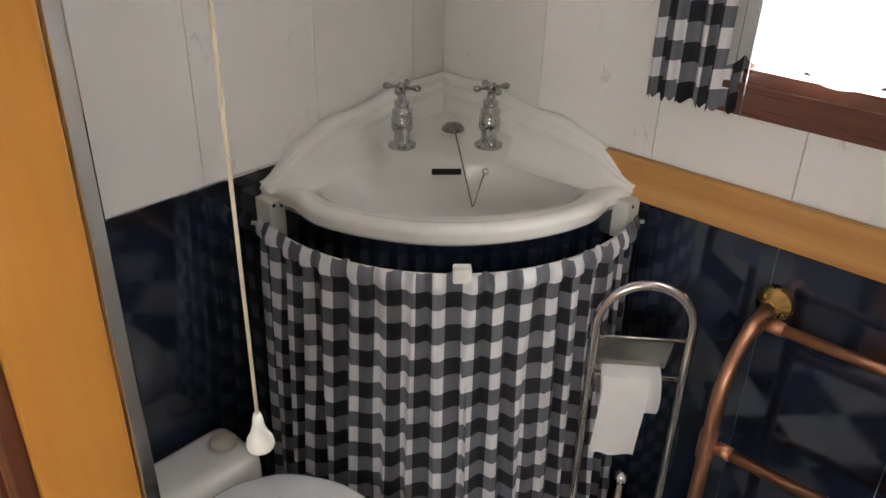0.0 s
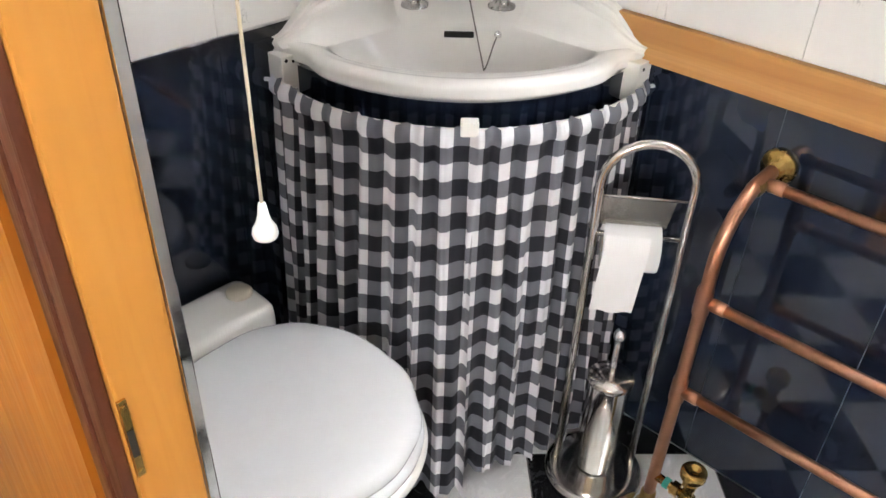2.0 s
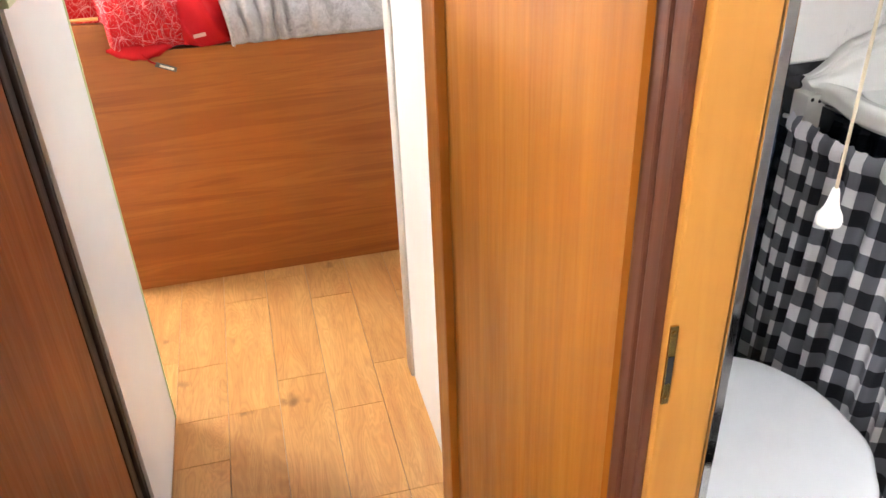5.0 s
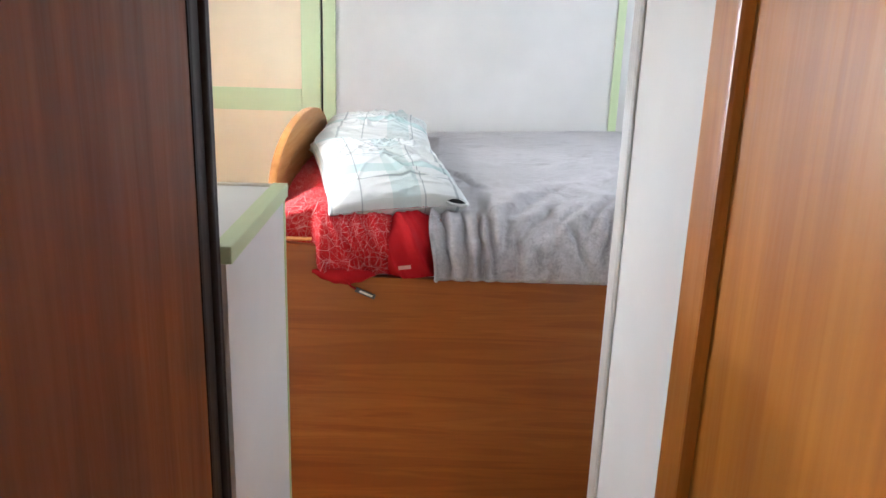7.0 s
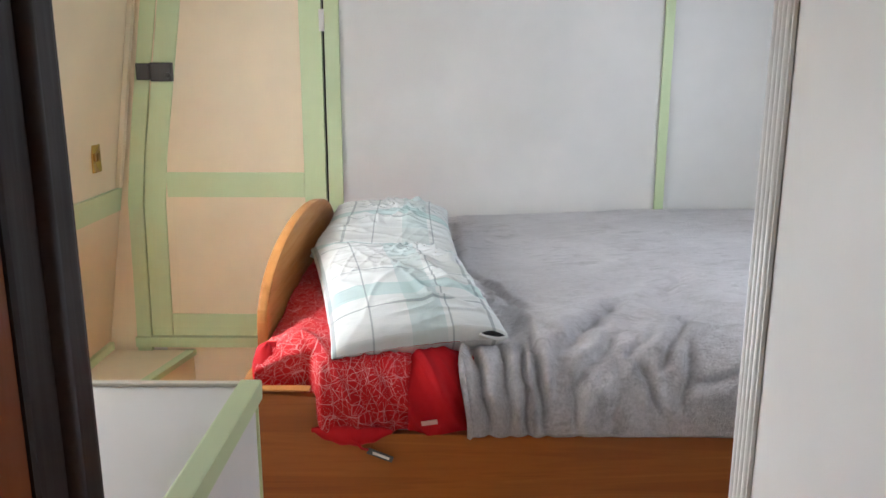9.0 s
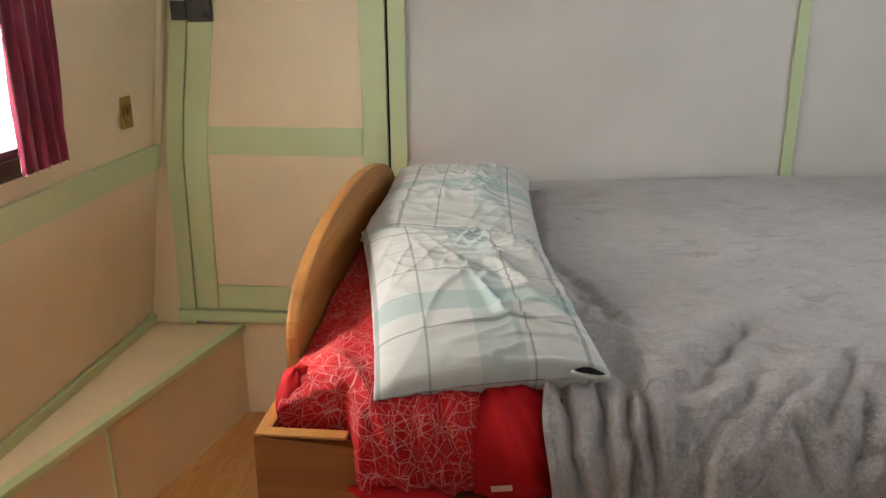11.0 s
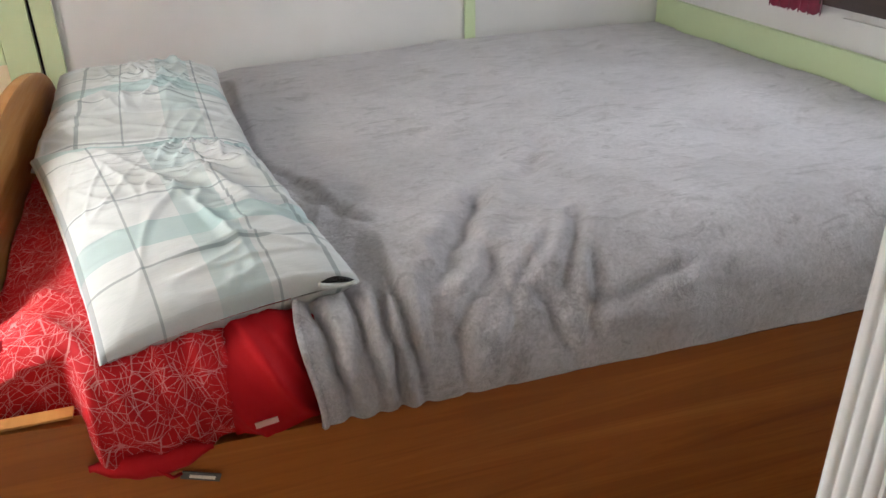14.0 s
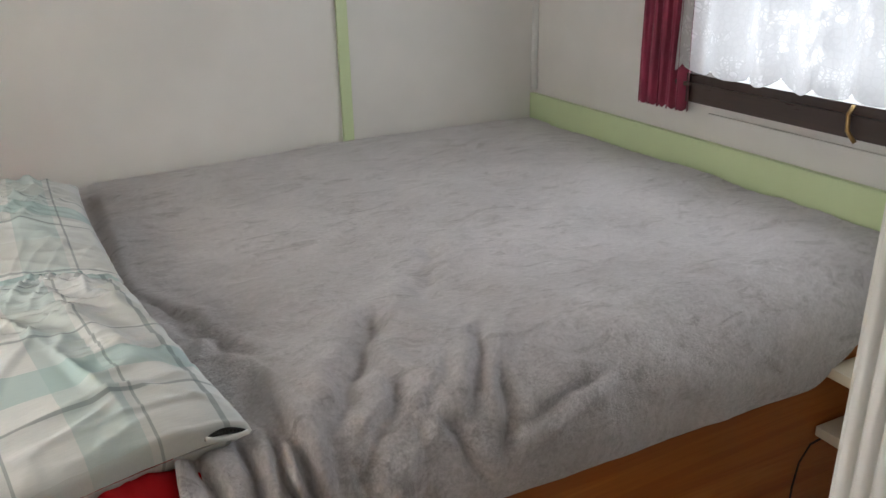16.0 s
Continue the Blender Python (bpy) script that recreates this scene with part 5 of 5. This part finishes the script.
def bracket(name, lo_hi, label):
    t = thing(name, (lo_hi[0], lo_hi[2], lo_hi[4]), label, "bracket", "curtain wire brackets")
    part("block", boxes(lo_hi, bevel=0.003), PLASTIC, t)
    return t


bl = bracket("wire_bracket", (1.205, 1.245, 1.062, BULK_Y - 0.001, 0.790, 0.868), "white plastic block holding the curtain wire")
# flat dark discs paint the shade of the screw holes
for z, o in ((0.860, 0.010), (0.856, 0.026)):
    part("screw_hole", lathe([(0, 0.0008), (0.0035, 0.0006), (0.0036, 0)], (1.205 + o, 1.062, z), (0, -1, 0), 10), GAP_SHADE, bl)
br = bracket("wire_bracket", (1.665, HULL_R - 0.008, 0.600, 0.640, 0.790, 0.868), "white plastic block holding the curtain wire")
part("screw_hole", lathe([(0, 0.0008), (0.0035, 0.0006), (0.0036, 0)], (1.68, 0.600, 0.855), (0, -1, 0), 10), GAP_SHADE, br)
cm = bmesh.new()
bmesh.ops.create_cube(cm, size=1, matrix=Matrix.Translation((1.304, 0.692, 0.832)) @ Euler((0, 0, radians(45))).to_matrix().to_4x4() @ Matrix.Diagonal((0.022, 0.030, 0.026, 1)))
bmesh.ops.bevel(cm, geom=cm.edges[:], offset=0.003, segments=2, profile=0.7, affect="EDGES")
mid_clip = thing("wire_clip", (1.304, 0.692, 0.819), "small white clip holding the curtain wire", "bracket", "curtain wire brackets")
part("block", cm, PLASTIC, mid_clip)
# curved navy board behind the wire
bd = thing("basin_board", (1.45, 0.8, 0.6), "curved navy board under the basin rim", "board")


def board_pt(u, v):
    a = math.pi / 2 * (0.03 + 0.94 * u)
    r = 0.468 + 0.020 * math.sin(2 * a)
    return (CX - r * math.cos(a), CY - r * math.sin(a), 0.846 - 0.11 * v)


part("face", sheet(board_pt, 40, 3), NAVY, bd, smooth=True)


# ---- toilet ----
def build_toilet():
    cx, cy = 0.935, 0.732
    t = thing("toilet", (cx, cy, 0), "white compact toilet with a shell-edged closed lid", "toilet")

    def oval(k, dz=0.0, grow=0.0, shift=0.0, shell=0.0):
        pts = []
        for i in range(64):
            a = 2 * math.pi * i / 64
            w, l = 0.203 * k + grow, (0.218 if math.sin(a) < 0 else 0.215) * k + grow
            e = 1 - shell * abs(math.cos(5.5 * a + 0.4)) ** 3 * (0.4 + 0.6 * (math.sin(a) < 0.2))
            c, s = math.cos(a), math.sin(a)
            c = math.copysign(abs(c) ** 0.9, c) if s < 0 else math.copysign(abs(c) ** 0.75, c) * (1 - 0.18 * s)
            s = s if s < 0 else s ** 0.7
            pts.append((cx + w * c * e, cy + shift + l * s * e, dz))
        return pts

    def loft(rings, cap=True):
        bm = bmesh.new()
        g = [[bm.verts.new(p) for p in r] for r in rings]
        for a, b in zip(g, g[1:]):
            for i in range(len(a)):
                j = (i + 1) % len(a)
                bm.faces.new((a[i], a[j], b[j], b[i]))
        if cap:
            bm.faces.new(g[-1])
            bm.faces.new(list(reversed(g[0])))
        bmesh.ops.recalc_face_normals(bm, faces=bm.faces)
        return bm

    part("bowl", loft([oval(0.66, 0.0, shift=0.05), oval(0.64, 0.03, shift=0.05), oval(0.58, 0.10, shift=0.05), oval(0.62, 0.18, shift=0.04), oval(0.80, 0.27, shift=0.015), oval(0.98, 0.32), oval(1.05, 0.350), oval(1.06, 0.362), oval(1.03, 0.369)]), CERAMIC, t, smooth=True)
    part("seat", loft([oval(0.97, 0.370), oval(1.02, 0.374), oval(1.03, 0.385), oval(1.01, 0.394), oval(0.9, 0.396)]), SEATMAT, t, smooth=True)
    rings = [oval(0.95, 0.397, shell=0.01), oval(1.0, 0.403, shell=0.012), oval(1.012, 0.413, shell=0.018), oval(0.995, 0.425, shell=0.024), oval(0.95, 0.432, shell=0.028), oval(0.80, 0.436, shell=0.022), oval(0.5, 0.440, shell=0.01), oval(0.2, 0.441)]
    part("lid", loft(rings), SEATMAT, t, "white lid with shell-like ridges", smooth=True)
    back = boxes((cx - 0.175, cx + 0.140, cy + 0.226, BULK_Y - 0.012, 0.20, 0.440))
    bmesh.ops.bevel(back, geom=back.edges[:], offset=0.035, segments=4, profile=0.6, affect="EDGES")
    part("rear_housing", back, CERAMIC, t, smooth=True)
    part("housing_foot", boxes((cx - 0.10, cx + 0.10, cy + 0.15, BULK_Y - 0.02, 0.0, 0.23), bevel=0.02), CERAMIC, t)
    for dx in (-0.07, 0.07):
        part("hinge", lathe([(0.012, 0), (0.012, 0.03), (0.010, 0.034), (0, 0.034)], (cx + dx, cy + 0.214, 0.370), n=14), PLASTIC, t, smooth=True)
    part("flush_button", lathe([(0.026, 0), (0.026, 0.006), (0.022, 0.010), (0, 0.011)], (cx + 0.100, cy + 0.300, 0.439), n=20), SHELF_PAINT, t, "cream flush button", smooth=True)


build_toilet()


# ---- pull cord ----
pc = thing("light_pull", (0.713, 0.405, 1.034), "white bell-shaped light pull on a cream cord", "light pull")
part("cord", tube([(0.713, 0.405, CEIL), (0.7125, 0.4055, 1.6), (0.713, 0.405, 1.068)], 0.0015, 8), CORD, pc, smooth=True)
part("pull", lathe([(0, 0.037), (0.003, 0.0365), (0.0040, 0.032), (0.0049, 0.025), (0.0068, 0.018), (0.0104, 0.0115), (0.0113, 0.0065), (0.0104, 0.003), (0.0065, 0.0008), (0, 0)], (0.713, 0.405, 1.034), n=24), PLASTIC, pc, smooth=True)
part("rose", lathe([(0.0, 0), (0.035, 0), (0.03, 0.02), (0, 0.022)], (0.713, 0.405, CEIL), (0, 0, -1), 20), PLASTIC, pc, smooth=True)


# ---- paper stand with brush ----
def build_stand():
    base_at = Vector((1.508, 0.455, 0))
    c = Vector((1.538, 0.474, 0))
    w = Vector((0.60, -0.80, 0)).normalized()
    t = thing("paper_stand", (c.x, c.y, 0), "chrome floor stand with toilet paper and brush holder", "paper stand")
    part("base", lathe([(0.0, 0.014), (0.070, 0.016), (0.092, 0.022), (0.104, 0.018), (0.108, 0.008), (0.106, 0.0), (0.0, 0.0)], base_at, n=48), STEEL, t, smooth=True)
    hw, top = 0.082, 0.800
    pts = [c - w * hw + Vector((0, 0, 0.015)), c - w * hw + Vector((0, 0, 0.35)), c - w * hw + Vector((0, 0, top - hw))]
    pts += [c - w * (hw * math.cos(a)) + Vector((0, 0, top - hw + hw * math.sin(a))) for a in (math.pi * i / 16 for i in range(1, 16))]
    pts += [c + w * hw + Vector((0, 0, top - hw)), c + w * hw + Vector((0, 0, 0.35)), c + w * hw + Vector((0, 0, 0.015))]
    part("hoop", tube(pts, 0.0085, 14), STEEL, t, smooth=True)
    f = Vector((w.y, -w.x, 0))
    if f.x > 0:
        f = -f
    part("roll_arm", tube([c - w * hw + Vector((0, 0, 0.612)), c + w * hw + Vector((0, 0, 0.612))], 0.006, 10), STEEL, t, smooth=True)
    part("top_bar", tube([c - w * hw + Vector((0, 0, 0.693)), c + w * hw + Vector((0, 0, 0.693))], 0.003, 8), STEEL, t, smooth=True)
    bm = bmesh.new()
    q = [c + w * s * (hw - 0.006) + f * 0.004 + Vector((0, 0, z)) for s, z in ((-1, 0.691), (0.72, 0.691), (0.60, 0.635), (-1, 0.635))]
    bm.faces.new([bm.verts.new(p) for p in q])
    bmesh.ops.solidify(bm, geom=bm.faces[:], thickness=0.0015)
    part("cover_plate", bm, STEEL, t, "brushed metal cover plate")
    # brush in its can
    k = base_at + w * 0.004 + Vector((0.012, 0.010, 0))
    can = part("brush_can", lathe([(0.0, 0.018), (0.041, 0.018), (0.043, 0.022), (0.043, 0.262), (0.045, 0.266), (0.0435, 0.272), (0.0, 0.272)], k, n=32), CHROME, t, "mirror-bright brush can", smooth=True)
    part("can_lid", lathe([(0.0475, 0.268), (0.0480, 0.276), (0.044, 0.282), (0.012, 0.286), (0.0, 0.286)], k, n=32), STEEL, can, smooth=True)
    part("brush_handle", lathe([(0.007, 0.284), (0.0065, 0.368), (0.004, 0.372), (0.009, 0.378), (0.0125, 0.386), (0.0125, 0.392), (0.009, 0.400), (0, 0.403)], k, n=16), CHROME, t, "chrome brush handle", smooth=True)
    roll = thing("toilet_roll", tuple(c + Vector((0, 0, 0.54))), "part-used white toilet roll with a hanging sheet", "toilet roll")
    o = c - w * 0.012 + Vector((0, 0, 0.5905))
    part("paper", lathe([(0.020, -0.0505), (0.047, -0.050), (0.0475, 0.050), (0.020, 0.0505)], o, w, 36), PAPER, roll, smooth=True)
    part("core", lathe([(0.020, -0.049), (0.0185, -0.049), (0.0185, 0.049), (0.020, 0.049)], o, w, 24), CARD, roll, "cardboard core")

    def hang(u, v):
        d = v * 0.170
        a = 0.9
        if d < 0.045:
            ang = a * (1 - d / 0.045)
            p = f * (0.0482 * math.cos(ang)) + Vector((0, 0, 0.0482 * math.sin(ang)))
        else:
            p = f * (0.0482 - 0.004 * math.sin((d - 0.045) * 12)) + Vector((0, 0, -(d - 0.045)))
        return o + w * (-0.050 + 0.080 * u - 0.010 * v) + p + Vector((0, 0, 0.003 * math.sin(u * 9) * (v > 0.98)))

    part("loose_sheet", sheet(hang, 10, 24), PAPER, roll, smooth=True)


build_stand()


# ---- copper towel rail ----
def build_towel_rail():
    y0, y1 = 0.322, -0.40
    px = 1.528
    t = thing("towel_rail", (px, y0, 0), "copper pipe towel rail on the washroom boat side", "towel rail")
    for y in (y0, y1):
        pts = [(px - 0.012, y, 0.0), (px - 0.004, y, 0.30), (px, y, 0.55)]
        pts += [(px + 0.12 * (1 - math.cos(a)), y, 0.628 + 0.125 * math.sin(a)) for a in (math.pi / 2 * i / 10 for i in range(11))]
        pts += [(HULL_R - 0.035, y, 0.755)]
        up = part("upright", tube(pts, 0.0125, 14), COPPER, t, smooth=True)
        part("foot", lathe([(0.024, 0), (0.024, 0.006), (0.017, 0.012), (0.016, 0.045), (0.0125, 0.050)], (px - 0.012, y, 0), n=20), OLD_BRASS, up, smooth=True)
        part("flange", lathe([(0.0, 0.03), (0.016, 0.03), (0.018, 0.018), (0.030, 0.012), (0.033, 0.004), (0.033, 0)], (HULL_R - 0.007, y, 0.755), (-1, 0, 0), 24), BRASS, up, "brass wall flange", smooth=True)
        for z in (0.34, 0.555):
            part("tee", lathe([(0.0145, -0.028), (0.015, -0.026), (0.015, 0.026), (0.0145, 0.028)], (px - 0.003, y, z), n=16), COPPER, up, smooth=True)
        part("elbow_collar", lathe([(0.0145, -0.016), (0.0155, -0.012), (0.0155, 0.012), (0.0145, 0.016)], (px + 0.100, y, 0.746), (1, 0, 0.12), 16), OLD_BRASS, up, smooth=True)
    for x, z in ((px - 0.003, 0.34), (px, 0.555), (px + 0.115, 0.749)):
        rung = part("rung", tube([(x, y0, z), (x, y1, z)], 0.0105, 14), COPPER, t, smooth=True)
        part("sleeve", tube([(x, y0 - 0.016, z), (x, y0 - 0.042, z)], 0.0125, 14), COPPER, rung, smooth=True)


build_towel_rail()


def build_valve():
    x, y = 1.518, 0.245
    t = thing("radiator_valve", (x, y, 0), "brass radiator valve on a copper stub pipe", "valve")
    part("stub_pipe", tube([(x, y, 0), (x, y, 0.085)], 0.0085, 12), COPPER, t, smooth=True)
    part("body", lathe([(0.012, 0.062), (0.014, 0.066), (0.014, 0.080), (0.017, 0.086), (0.017, 0.100), (0.012, 0.106), (0.012, 0.124), (0.016, 0.128), (0.016, 0.138), (0.010, 0.142), (0.009, 0.150)], (x, y, 0), n=6), BRASS, t)
    part("hand_wheel", lathe([(0.010, 0.148), (0.022, 0.151), (0.026, 0.158), (0.026, 0.172), (0.022, 0.178), (0.012, 0.177), (0.008, 0.170), (0, 0.170)], (x, y, 0), n=24), BRASS, t, "ribbed brass hand wheel", smooth=True)
    part("tail", tube([(x, y + 0.010, 0.095), (x, y + 0.072, 0.098)], 0.0095, 12), BRASS, t, smooth=True)
    part("nut", lathe([(0.009, -0.009), (0.0165, -0.008), (0.0165, 0.008), (0.009, 0.009)], (x, y + 0.026, 0.096), (0, 1, 0), 6), BRASS, t)
    part("thread_seal", tube([(x, y + 0.040, 0.0965), (x, y + 0.052, 0.097)], 0.0122, 12), TAPE, t, "teal thread sealing tape")


build_valve()


# ---- floors, piece by piece ----
def build_tiles():
    floor = tagged(new("floor_bath"), "black and white chequered tile floor laid diagonally", "floor", kind="structure")
    s = 0.211
    o = Vector((1.294, 0.441))
    e1, e2 = Vector((0.707, -0.707)) * s, Vector((0.707, 0.707)) * s
    x0, x1, y0, y1 = WALL_OUT + 0.03, HULL_R - 0.008, -0.898, BULK_Y - 0.001

    def clip(poly, axis, lim, keep_less):
        out = []
        for i, p in enumerate(poly):
            q = poly[(i + 1) % len(poly)]
            pin, qin = ((p[axis] <= lim) == keep_less), ((q[axis] <= lim) == keep_less)
            if pin:
                out.append(p)
            if pin != qin:
                f = (lim - p[axis]) / (q[axis] - p[axis])
                out.append((p[0] + f * (q[0] - p[0]), p[1] + f * (q[1] - p[1])))
        return out

    for i in range(-9, 10):
        for j in range(-9, 10):
            g = 0.008
            quad = [o + e1 * (i + a) + e2 * (j + b) for a, b in ((g, g), (1 - g, g), (1 - g, 1 - g), (g, 1 - g))]
            poly = [tuple(p) for p in quad]
            for axis, lim, less in ((0, x0, False), (0, x1, True), (1, y0, False), (1, y1, True)):
                poly = clip(poly, axis, lim, less) if len(poly) > 2 else []
            if len(poly) < 3:
                continue
            area = abs(sum(poly[k][0] * poly[(k + 1) % len(poly)][1] - poly[(k + 1) % len(poly)][0] * poly[k][1] for k in range(len(poly)))) / 2
            if area < 0.0004:
                continue
            part("tile", prism(poly, (-0.008, 0.0), "z"), TILE_BLACK if (i + j) % 2 == 0 else TILE_WHITE, floor)
    part("grout_bed", boxes((x0, x1, y0, y1, -0.0215, -0.0015)), GROUT, floor, "grey grout")


def build_planks():
    floor = tagged(new("floor"), "oak plank floor with short staggered boards", "floor", kind="structure")
    rnd = random.Random(5)
    w, start = 0.1305, 0.056
    known = {-1: (1.37, 1.53, 1.75), 0: (1.53, 2.05), 1: (1.63,), 2: (1.47, 2.0), 3: (1.63,)}
    for (xa, xb, ya, yb) in ((HULL_L - 0.12, WALL_OUT + 0.029, BACK_Y, 1.16), (HULL_L - 0.12, HULL_R - 0.002, 1.16, FAR_Y)):
        k = math.floor((xa - start) / w)
        while start + k * w < xb:
            c0, c1 = max(xa, start + k * w), min(xb, start + (k + 1) * w)
            y = ya - rnd.random() * 0.4
            joints = known.get(k, ())
            while y < yb:
                n = y + rnd.choice((0.36, 0.44, 0.52, 0.60))
                ahead = [j for j in joints if j > y + 0.05]
                if ahead and ya > 1:
                    n = ahead[0]
                a, b = max(ya, y), min(yb, n)
                if b - a > 0.01 and c1 - c0 > 0.01:
                    part("plank", boxes((c0 + 0.0007, c1 - 0.0007, a + 0.0007, b - 0.0007, -0.015, -0.0005 * rnd.random())), PARQUET, floor)
                y = n
            k += 1


build_tiles()
build_planks()
